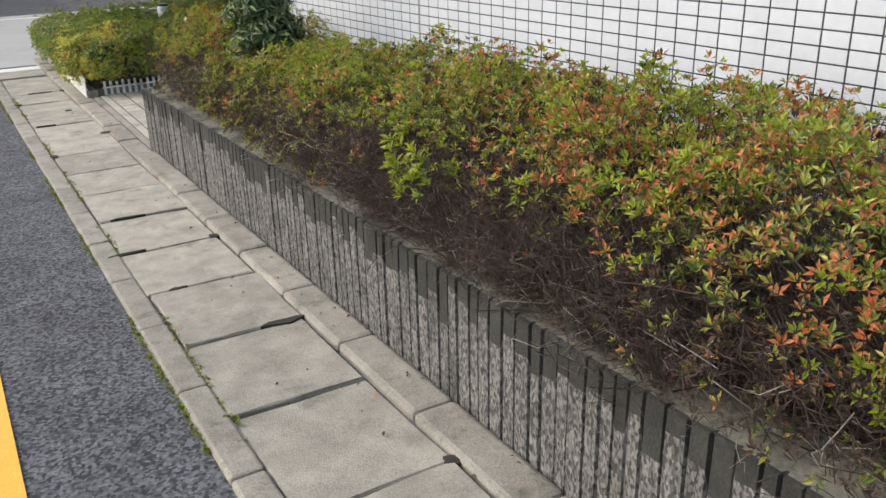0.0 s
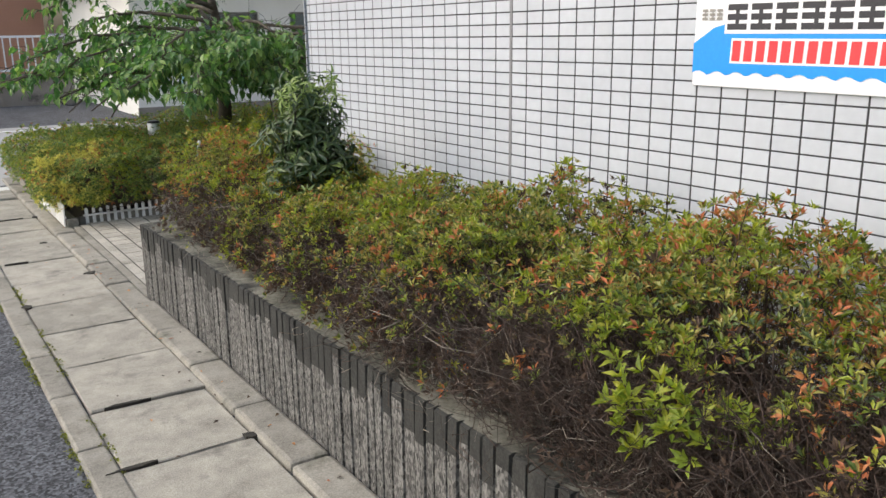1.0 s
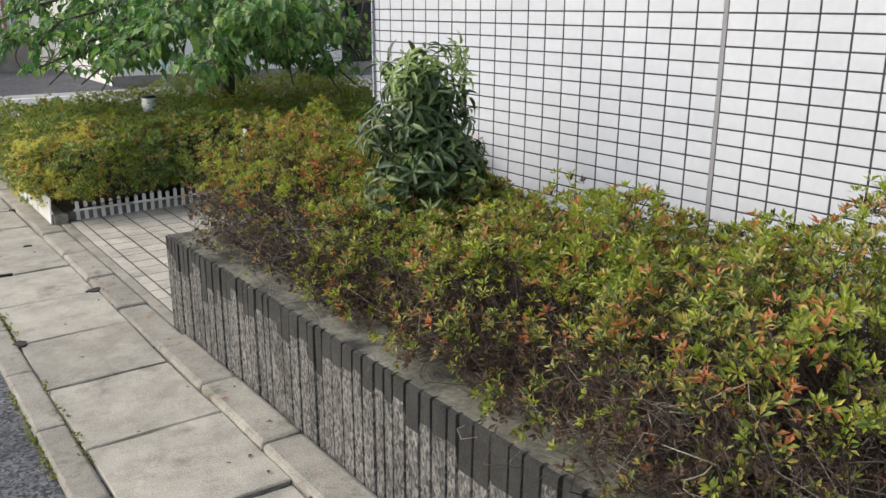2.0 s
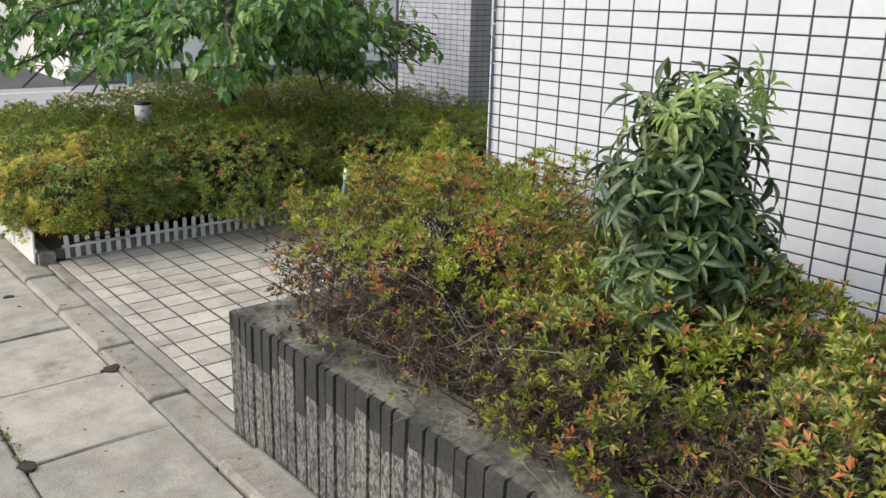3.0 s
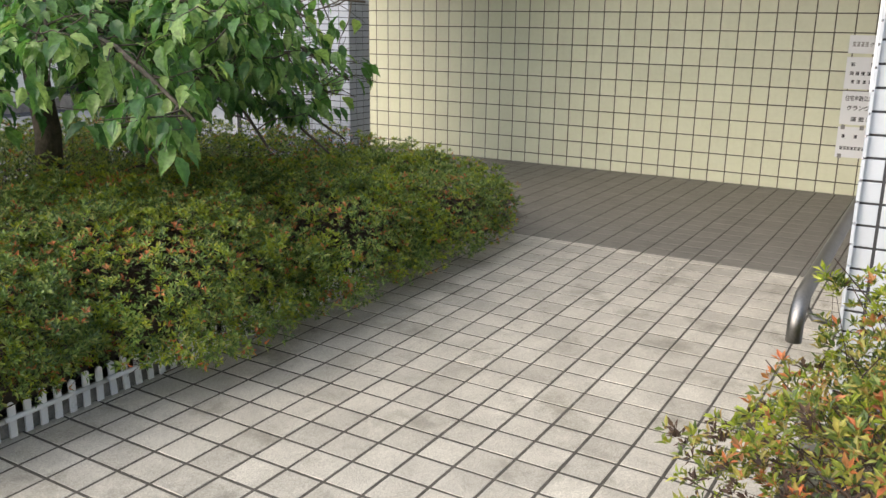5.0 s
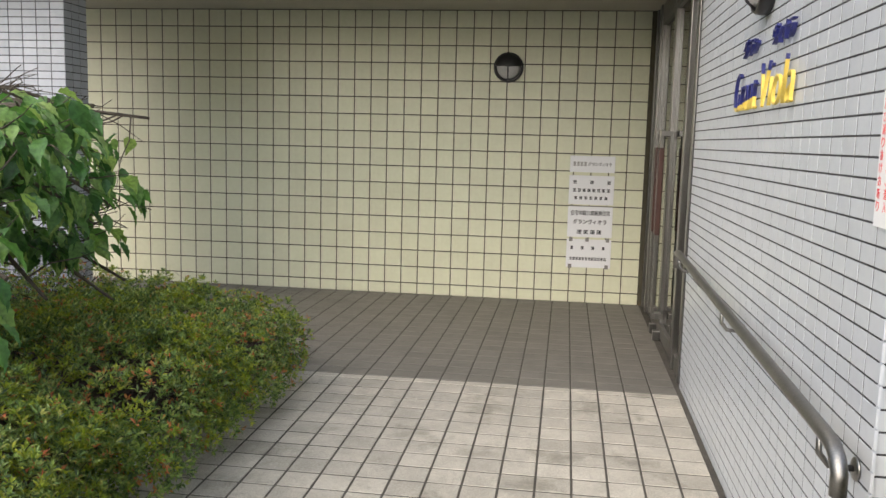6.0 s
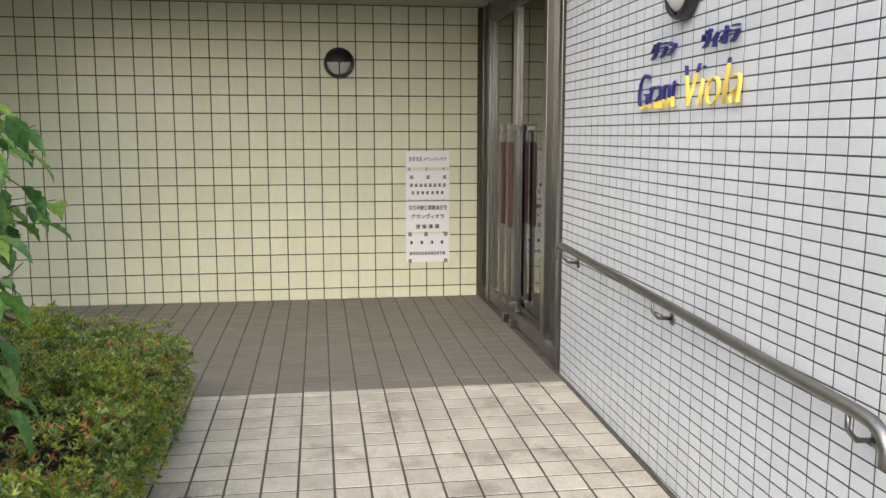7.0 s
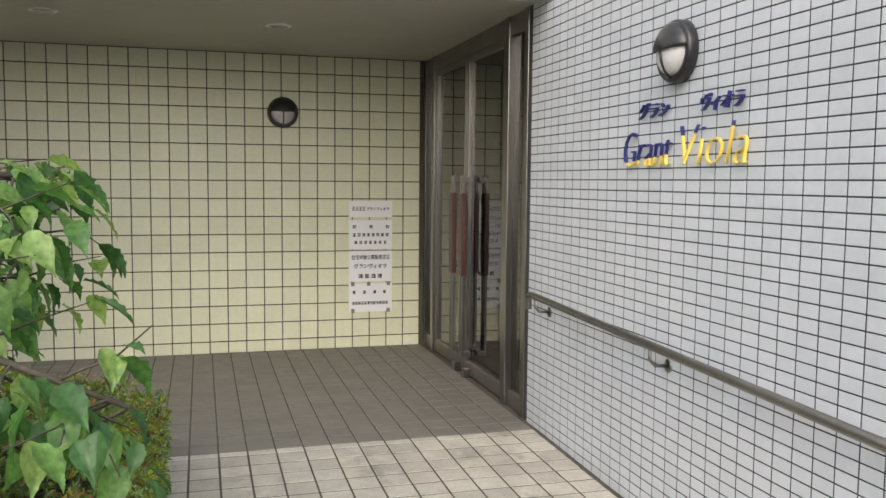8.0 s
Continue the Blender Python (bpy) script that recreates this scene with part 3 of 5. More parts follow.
def entrance_doors():
    t = thing("entrance_door", "stainless steel double glass door with long pull handles", "door", "", (-1.2, -0.06, 0))
    y0, y1 = -0.11, -0.05
    for x0, x1 in ((-0.06, -0.005), (-0.33, -0.25), (-2.13, -2.05), (-2.465, -2.40)):
        part("post", box((x0, y0 - 0.02, 0), (x1, y1 + 0.015, 2.5), 0.004), STEEL, t, "brushed steel post")
    part("transom", box((-2.40, y0, 2.38), (-0.06, y1, 2.5), 0.004), DULL_STEEL, t, "steel head rail under the ceiling")
    for x0, x1 in ((-0.25, -0.06), (-2.40, -2.13)):
        s = part("side_light", box((x0, -0.085, 0.1), (x1, -0.077, 2.38)), DOOR_GLASS, t, "narrow fixed glass pane")
        part("bottom_rail", box((x0, y0, 0), (x1, y1, 0.1), 0.003), DULL_STEEL, s, "steel bottom rail")
    for x0, x1, hx in ((-1.195, -0.335, -1.08), (-2.045, -1.205, -1.32)):
        leaf = part("door_leaf", box((x0 + 0.05, -0.084, 0.11), (x1 - 0.05, -0.076, 2.33)), DOOR_GLASS, t, "tinted glass door leaf")
        part("stile", box((x0, y0, 0.015), (x0 + 0.05, y1, 2.375), 0.004), STEEL, leaf)
        part("stile", box((x1 - 0.05, y0, 0.015), (x1, y1, 2.375), 0.004), STEEL, leaf)
        part("bottom_rail", box((x0 + 0.05, y0, 0.015), (x1 - 0.05, y1, 0.11), 0.003), DULL_STEEL, leaf)
        part("top_rail", box((x0 + 0.05, y0, 2.33), (x1 - 0.05, y1, 2.375), 0.003), DULL_STEEL, leaf)
        hb = bmesh.new()
        for dx in (-0.028, 0.028):
            add_box(hb, (hx + dx - 0.011, 0.0, 0.16), (hx + dx + 0.011, 0.022, 1.5), 0.003)
        for z in (0.18, 1.47):
            add_box(hb, (hx - 0.045, -0.052, z - 0.02), (hx + 0.045, 0.02, z + 0.02), 0.003)
        part("handle", hb, STEEL, leaf, "long steel pull handle")
        part("grip", box((hx - 0.046, -0.006, 0.76), (hx + 0.046, 0.03, 1.37), 0.006), WOOD, leaf, "dark red wooden grip")
        part("pivot", box((hx - 0.03, -0.05, 0.0), (hx + 0.03, 0.0, 0.07), 0.004), STEEL, leaf, "steel floor pivot")
    return t


entrance_doors()

# ---- handrail ----


def handrail():
    t = thing("handrail", "stainless steel handrail bent at both ends, fixed to the tiled wall", "handrail", "", (-4.2, SIDE_Y, 0.77))
    yo = 0.045

    def z(x):
        return 0.772 + 0.04 * (x + 4.2) / 1.4
    pts = [(-2.74, yo, z(-2.7) - 0.09), (-2.735, yo, z(-2.7) - 0.03), (-2.75, yo, z(-2.7) - 0.006), (-2.79, yo, z(-2.8))]
    pts += [(-2.8 - 0.14 * k, yo, z(-2.8 - 0.14 * k)) for k in range(1, 20)]
    pts += [(-5.52, yo, z(-5.5) - 0.005), (-5.555, yo, z(-5.5) - 0.022), (-5.575, yo, z(-5.5) - 0.05), (-5.575, yo, z(-5.5) - 0.1)]
    part("rail", tube(pts, 0.019, 12), DULL_STEEL, t, "grey steel tube")
    for x in (-2.84, -4.12, -5.42):
        b = tube([(x, yo, z(x) - 0.01), (x, yo, z(x) - 0.06), (x - 0.012, yo - 0.02, z(x) - 0.085), (x - 0.012, SIDE_Y, z(x) - 0.09)], 0.008, 8)
        br = part("bracket", b, STEEL, t, "bent steel bracket")
        d = turned([(0.028, 0), (0.03, 0.003), (0.026, 0.008), (0.01, 0.01)], 16)
        bmesh.ops.transform(d, matrix=Matrix.Translation((x - 0.012, SIDE_Y, z(x) - 0.09)) @ pose(0, 0, 0, -90), verts=d.verts)
        part("rosette", d, STEEL, br, "round fixing plate")


handrail()

# ---- bulkhead lamps ----


def bulkhead_lamp(m, label):
    """A round wall lamp: black ring, hood over the upper half, frosted bowl, centre bar. z is the way out of the wall."""
    t = thing("wall_lamp", label, "wall lamp", "round wall lamps")
    ring = turned([(0.118, 0.0), (0.127, 0.006), (0.127, 0.04), (0.12, 0.052), (0.104, 0.052), (0.1, 0.04), (0.1, 0.012)], 40)
    part("ring", ring, BLACK, t, "black enamelled ring")
    part("bowl", turned([(0.1, 0.012), (0.1, 0.045), (0.088, 0.07), (0.06, 0.088), (0.02, 0.095)], 32), FROSTED, t, "frosted glass bowl")
    part("reflector", turned([(0.098, 0.004), (0.098, 0.008), (0.01, 0.009)], 24), WHITE_PLASTIC, t, "white back plate")
    h = bmesh.new()
    rings = []
    for i in range(9):
        a = 1.57 * i / 8
        rings.append([h.verts.new((0.118 * math.cos(a) * math.cos(b), 0.118 * math.cos(a) * math.sin(b), 0.045 + 0.064 * math.sin(a))) for b in [math.pi * (0.02 + 0.96 * k / 20) for k in range(21)]])
    for p, q in zip(rings, rings[1:]):
        for k in range(20):
            f = h.faces.new((p[k], p[k + 1], q[k + 1], q[k]))
            f.smooth = True
    bmesh.ops.remove_doubles(h, verts=h.verts, dist=0.0005)
    hood = part("hood", h, BLACK, t, "black hood over the upper half")
    md = hood.modifiers.new("thick", "SOLIDIFY")
    md.thickness = 0.004
    part("bar", tube([(0, -0.11, 0.05), (0, -0.08, 0.082), (0, -0.04, 0.098), (0, 0.0, 0.104)], 0.0055, 8), BLACK, t)
    t.matrix_basis = m
    return t


bulkhead_lamp(Matrix(((0, 0, -1, 0), (-1, 0, 0, 1.19), (0, 1, 0, 2.017), (0, 0, 0, 1))), "round black bulkhead lamp with a hood on the yellow tiled wall")
bulkhead_lamp(Matrix(((-1, 0, 0, -4.165), (0, 0, 1, SIDE_Y), (0, 1, 0, 1.99), (0, 0, 0, 1))), "round black bulkhead lamp with a hood above the building's letters")


def downlight(x, y):
    t = thing("downlight", "small round recessed ceiling light, switched off", "ceiling light", "porch downlights", (x, y, 2.5))
    d = turned([(0.085, -0.006), (0.088, -0.003), (0.088, 0.0), (0.065, 0.0)], 28)
    bmesh.ops.transform(d, matrix=Matrix.Translation((x, y, 2.5)), verts=d.verts)
    part("rim", d, WHITE_PLASTIC, t, "white rim")
    d = turned([(0.064, -0.0075), (0.06, -0.009), (0.02, -0.0105)], 24)
    bmesh.ops.transform(d, matrix=Matrix.Translation((x, y, 2.5)), verts=d.verts)
    part("lens", d, FROSTED, t, "frosted lens")


downlight(-1.33, 1.335)
downlight(-1.4, 2.79)

# ---- letters and signs ----


def wall_xz(x, z, y, s=1.0):
    """Text on the entrance wall: reads towards -x, faces +y."""
    return Matrix(((-s, 0, 0, x), (0, 0, 1, y), (0, s, 0, z), (0, 0, 0, 1)))


def fit_width(me, width, height=None):
    """Scale a lettering mesh to a width, and to a height, from its lower left corner."""
    co = np.empty(len(me.vertices) * 3, np.float32)
    me.vertices.foreach_get("co", co)
    co = co.reshape(-1, 3)
    lo, hi = co.min(0), co.max(0)
    sx = width / max(1e-6, hi[0] - lo[0])
    sy = sx if height is None else height / max(1e-6, hi[1] - lo[1])
    co[:, 0] = (co[:, 0] - lo[0]) * sx
    co[:, 1] = (co[:, 1] - lo[1]) * sy
    me.vertices.foreach_set("co", co.ravel())
    me.update()
    return me


def two_tone(me, lower):
    """Faces under a slanting line become the second material; the letters are cut along it."""
    b = bmesh.new()
    b.from_mesh(me)
    nrm = Vector((-0.085, 1, 0)).normalized()
    bmesh.ops.bisect_plane(b, geom=b.verts[:] + b.edges[:] + b.faces[:], plane_co=(0.0, 0.015, 0), plane_no=nrm)
    for f in b.faces:
        c = f.calc_center_median()
        f.material_index = 1 if (c - Vector((0, 0.015, 0))).dot(nrm) < 0 else 0
    b.to_mesh(me)
    b.free()
    me.materials.append(lower)
    return me


def building_letters():
    t = thing("name_letters", "raised navy and yellow letters on the white tiled wall", "lettering", "", (-4.2, SIDE_Y, 1.53))
    me = fit_width(lettering("Grant", 0.15, 0.007, NAVY, "word", 1.0, 0.25, "LEFT", 0.004), 0.4, 0.152)
    mesh_object("word", two_tone(me, GOLD), t, wall_xz(-3.725, 1.53, SIDE_Y + 0.016), "navy letters, yellow along the foot")
    me = fit_width(lettering("Viola", 0.15, 0.006, NAVY, "word", 1.0, 0.25, "LEFT", 0.004), 0.445, 0.157)
    b = bmesh.new()
    b.from_mesh(me)
    nrm = Vector((-0.06, 1, 0)).normalized()
    bmesh.ops.bisect_plane(b, geom=b.verts[:] + b.edges[:] + b.faces[:], plane_co=(0.0, 0.118, 0), plane_no=nrm)
    for f in b.faces:
        f.material_index = 1 if (f.calc_center_median() - Vector((0, 0.118, 0))).dot(nrm) < 0 else 0
    b.to_mesh(me)
    b.free()
    me.materials.append(GOLD)
    mesh_object("word", me, t, wall_xz(-4.2, 1.53, SIDE_Y + 0.016), "yellow letters with navy tops")
    for text, x, w in (("\u30b0\u30e9\u30f3", -3.85, 0.245), ("\u30f4\u30a3\u30aa\u30e9", -4.335, 0.27)):
        me = fit_width(lettering(text, 0.07, 0.008, NAVY, "word", 1.0, 0.25), w, 0.068)
        mesh_object("word", me, t, wall_xz(x, 1.735, SIDE_Y + 0.014), "small navy letters")


building_letters()


def flat(points, mat, parent, name, m, label=""):
    """A thin flat shape from its outline."""
    b = bmesh.new()
    f = b.faces.new([b.verts.new((x, y, 0)) for x, y in points])
    bmesh.ops.triangulate(b, faces=[f])
    return mesh_object(name, mesh_of(b, mat, name), parent, m, label)


def bars(parent, m, x0, y0, w, h, n, mat, lift, gap=0.25, rnd=random.Random(9)):
    """A row of plain blocks where a line of writing stands."""
    b = bmesh.new()
    cw = w / n
    for i in range(n):
        x = x0 + i * cw
        for k in range(3):
            hh = h * 0.24
            yy = y0 + k * h * 0.38
            b.faces.new([b.verts.new((p, q, lift)) for p, q in ((x, yy), (x + cw * (1 - gap), yy), (x + cw * (1 - gap), yy + hh), (x, yy + hh))])
        xm = x + cw * (1 - gap) * rnd.uniform(0.25, 0.6)
        b.faces.new([b.verts.new((p, q, lift + 0.0003)) for p, q in ((xm, y0), (xm + cw * 0.16, y0), (xm + cw * 0.16, y0 + h), (xm, y0 + h))])
    return tagged(mesh_object("writing", mesh_of(b, mat, "writing"), parent, m), kind="stuff")


def front_xz(y, z, x):
    """A plane on the front wall: u reads towards -y, v up, faces -x."""
    return Matrix(((0, 0, -1, x), (-1, 0, 0, y), (0, 1, 0, z), (0, 0, 0, 1)))


def company_board():
    t = thing("sign_board", "white sign board with a blue mountain on the tiled wall", "sign", "", (FRONT_X, -3.66, 1.345))
    m = front_xz(-3.205, 1.345, FRONT_X - 0.012)
    W, H = 0.915, 0.6
    part("board", box((FRONT_X - 0.011, -3.205 - W, 1.345), (FRONT_X + 0.001, -3.205, 1.345 + H), 0.003), BOARD, t)
    wave = [(W, 0.05 + 0.0)] + [(W - W * i / 60, 0.035 + 0.016 * abs(math.sin(i * 0.62))) for i in range(61)]
    hill = [(0.0, 0.14), (0.08, 0.19), (0.16, 0.21), (0.24, 0.27), (0.33, 0.36), (0.42, 0.42), (0.5, 0.43), (0.58, 0.35), (0.68, 0.26), (0.78, 0.215), (W, 0.17)]
    flat(wave[1:][::-1] + hill[::-1], BLUE, t, "mountain", m @ Matrix.Translation((0, 0, 0.0012)), "blue mountain with a scalloped white foot")
    for x, y in ((0.22, 0.34), (0.62, 0.36), (0.2, 0.4), (0.64, 0.42)):
        flat([(x - 0.05, y - 0.012), (x + 0.05, y - 0.012), (x + 0.055, y), (x + 0.02, y + 0.012), (x - 0.03, y + 0.014), (x - 0.056, y)], BLUE, t, "cloud", m @ Matrix.Translation((0, 0, 0.0016)))
        flat([(x - 0.04, y - 0.005), (x + 0.04, y - 0.005), (x + 0.02, y + 0.006), (x - 0.03, y + 0.006)], BOARD, t, "cloud", m @ Matrix.Translation((0, 0, 0.0022)))
    flat([(0.125, 0.172), (0.86, 0.172), (0.862, 0.275), (0.127, 0.275)], BOARD, t, "writing_ground", m @ Matrix.Translation((0, 0, 0.0026)), "white ground of the bold line")
    bars(t, m, 0.135, 0.184, 0.72, 0.08, 8, INK, 0.0036, 0.16)
    for i in range(13):
        x = 0.16 + i * 0.0455
        for lift, g, mat in ((0.0026, 0.007, BOARD), (0.0036, 0.0, RED_INK)):
            flat([(x - g, 0.085 - g), (x + 0.032 + g, 0.085 - g), (x + 0.035 + g, 0.15 + g), (x + 0.003 - g, 0.15 + g)], mat, t, "writing", m @ Matrix.Translation((0, 0, lift)))
    bars(t, m, 0.03, 0.215, 0.09, 0.035, 3, DULL_STEEL, 0.002)


company_board()


def porch_plates():
    """Four notice plates, one above the other, on the yellow wall."""
    def place(z):
        return Matrix(((0, 0, -1, -0.008), (-1, 0, 0, 0.632), (0, 1, 0, z), (0, 0, 0, 1)))
    spec = ((1.14, 0.142), (0.862, 0.252), (0.578, 0.268), (0.311, 0.25))
    for i, (z, h) in enumerate(spec):
        t = thing("notice_plate", ("small white plate with one line of writing", "white plate with three lines of blurred writing", "white plate with one bold line of writing", "white plate with writing and steel clips")[i] + " on yellow tiles", "sign", "notice plates", (0, 0.44, z))
        part("plate", box((-0.0075, 0.248, z), (-0.0005, 0.632, z + h), 0.002), BOARD, t)
        m = place(z)
        if i == 0:
            bars(t, m, 0.03, 0.055, 0.12, 0.035, 4, DULL_STEEL, 0.001)
            mesh_object("writing", fit_width(lettering("\u30b0\u30e9\u30f3\u30f4\u30a3\u30aa\u30e9", 0.03, 0.0002, INK, "writing", slim=-0.0006), 0.2, 0.032), t, m @ Matrix.Translation((0.155, 0.056, 0.001)))
        if i == 1:
            for x in (0.035, 0.18, 0.325):
                bars(t, m, x, 0.18, 0.03, 0.028, 1, INK, 0.001, 0.0)
            bars(t, m, 0.035, 0.11, 0.33, 0.028, 8, INK, 0.001, 0.35)
            bars(t, m, 0.05, 0.045, 0.3, 0.026, 7, INK, 0.001, 0.45)
        if i == 2:
            mesh_object("writing", fit_width(lettering("\u4f4f\u5b85\u91d1\u878d\u516c\u5eab\u878d\u8cc7\u4f4f\u5b85", 0.035, 0.0002, INK, "writing", slim=-0.0006), 0.335, 0.045), t, m @ Matrix.Translation((0.025, 0.19, 0.001)))
            mesh_object("writing", fit_width(lettering("\u30b0\u30e9\u30f3\u30f4\u30a3\u30aa\u30e9", 0.035, 0.0002, INK, "writing", slim=-0.001), 0.29, 0.042), t, m @ Matrix.Translation((0.045, 0.115, 0.001)))
            bars(t, m, 0.085, 0.03, 0.225, 0.034, 4, INK, 0.001, 0.3)
        if i == 3:
            bars(t, m, 0.035, 0.16, 0.36, 0.028, 4, INK, 0.001, 0.75)
            bars(t, m, 0.03, 0.065, 0.32, 0.026, 12, INK, 0.001, 0.2)
            for x, zz in ((0.02, 0.0), (0.335, 0.0), (0.16, 0.235), (0.02, 0.235), (0.335, 0.235)):
                mm = m @ Matrix.Translation((x, zz, 0))
                b = bmesh.new()
                add_box(b, (0, -0.006, -0.002), (0.03, 0.028, 0.004), 0.001)
                mesh_object("clip", mesh_of(b, DULL_STEEL, "clip"), t, mm, "small steel clip")


porch_plates()


def red_notice():
    t = thing("notice_board", "narrow white notice with red upright writing on the tiled wall", "sign", "", (-5.46, SIDE_Y, 1.23))
    part("board", box((-5.497, SIDE_Y, 1.215), (-5.406, SIDE_Y + 0.006, 1.52), 0.001), BOARD, t)
    for col, text in ((-5.46, "\u79c1\u6709\u5730\u306b\u3064\u304d\u3001\u9032\u5165"), (-5.418, "\u53ca\u3073\u901a\u308a\u629c\u3051\u304a\u65ad\u308a")):
        for i, ch in enumerate(text):
            me = fit_width(lettering(ch, 0.025, 0.0002, RED_INK, "writing"), 0.019 if ch != "\u3001" else 0.008, 0.023 if ch != "\u3001" else 0.008)
            mesh_object("writing", me, t, wall_xz(col, 1.478 - i * 0.0285, SIDE_Y + 0.0072))


red_notice()

# ---- small things round the entrance ----


def picket_fence(x0, y0, x1, y1, n, h=0.135):
    """One length of low plastic edging: pickets and two rails."""
    d = Vector((x1 - x0, y1 - y0, 0))
    ln = d.length
    d.normalize()
    s = Vector((-d.y, d.x, 0))
    rn = random.Random(int(100 * (x0 + y0)))
    t = thing("picket_fence", "low white plastic picket edging before the hedge", "fence", "picket edging", (x0, y0, floor_z(x0)))
    lean = rn.uniform(-0.012, 0.012)
    for i in range(n):
        p = Vector((x0, y0, floor_z(x0))) + d * (ln * (i + 0.5) / n)
        hh = h * rn.uniform(0.9, 1.06)
        b = bmesh.new()
        w = 0.0128
        pts = [(-w, 0), (w, 0), (w, hh - 0.008), (0.004, hh), (-0.004, hh), (-w, hh - 0.008)]
        top = [b.verts.new(p + d * u + s * (0.005 + lean * v / h) + Vector((0, 0, v))) for u, v in pts]
        bot = [b.verts.new(p + d * u + s * (-0.005 + lean * v / h) + Vector((0, 0, v))) for u, v in pts]
        b.faces.new(top)
        b.faces.new(bot[::-1])
        for k in range(6):
            b.faces.new((top[k], bot[k], bot[(k + 1) % 6], top[(k + 1) % 6]))
        part("picket", b, WHITE_PLASTIC, t)
    for z in (0.075,):
        b = bmesh.new()
        for q in (0,):
            a, e = Vector((x0, y0, floor_z(x0))) + s * -0.009, Vector((x1, y1, floor_z(x0))) + s * -0.009
            add_tube(b, [a + Vector((0, 0, z)), e + Vector((0, 0, z))], 0.0105, 4)
        part("rail", b, WHITE_PLASTIC, t)


for k in range(6):
    picket_fence(-6.55 + 0.414 * k, 2.42, -6.55 + 0.414 * k + 0.41, 2.42, 7)
for k in range(4):
    picket_fence(-6.705, 2.4 + 0.42 * k, -6.705, 2.4 + 0.42 * k + 0.41, 14, 0.2)


def garden_light(x, y, z):
    t = thing("garden_light", "white cylindrical garden light with a dark cap among the leaves", "garden light", "", (x, y, 0))
    for nm, prof, mat in (("post", [(0.02, 0.0), (0.02, z - 0.07)], DULL_STEEL), ("body", [(0.055, z - 0.075), (0.06, z - 0.07), (0.06, z + 0.06), (0.055, z + 0.065)], WHITE_PLASTIC), ("cap", [(0.063, z + 0.066), (0.063, z + 0.078), (0.045, z + 0.088)], BLACK)):
        b = turned(prof, 24)
        bmesh.ops.transform(b, matrix=Matrix.Translation((x, y, 0)), verts=b.verts)
        part(nm, b, mat, t, {"post": "grey post", "body": "white body", "cap": "dark cap"}[nm])


garden_light(-5.57, 3.66, 0.575)


def stake():
    t = thing("garden_stake", "thin green garden stake with pale tip, leaning in the azalea", "stake", "", (-6.42, -0.3, 0.4))
    part("rod", tube([(-6.44, -0.29, 0.38), (-6.38, -0.265, 0.65), (-6.325, -0.242, 0.88)], 0.0075, 8), STAKE_GREEN, t)
    part("tip", tube([(-6.325, -0.242, 0.88), (-6.317, -0.239, 0.916)], 0.009, 8), WHITE_PLASTIC, t, "pale worn tip")


stake()
# ---- across the side street ----


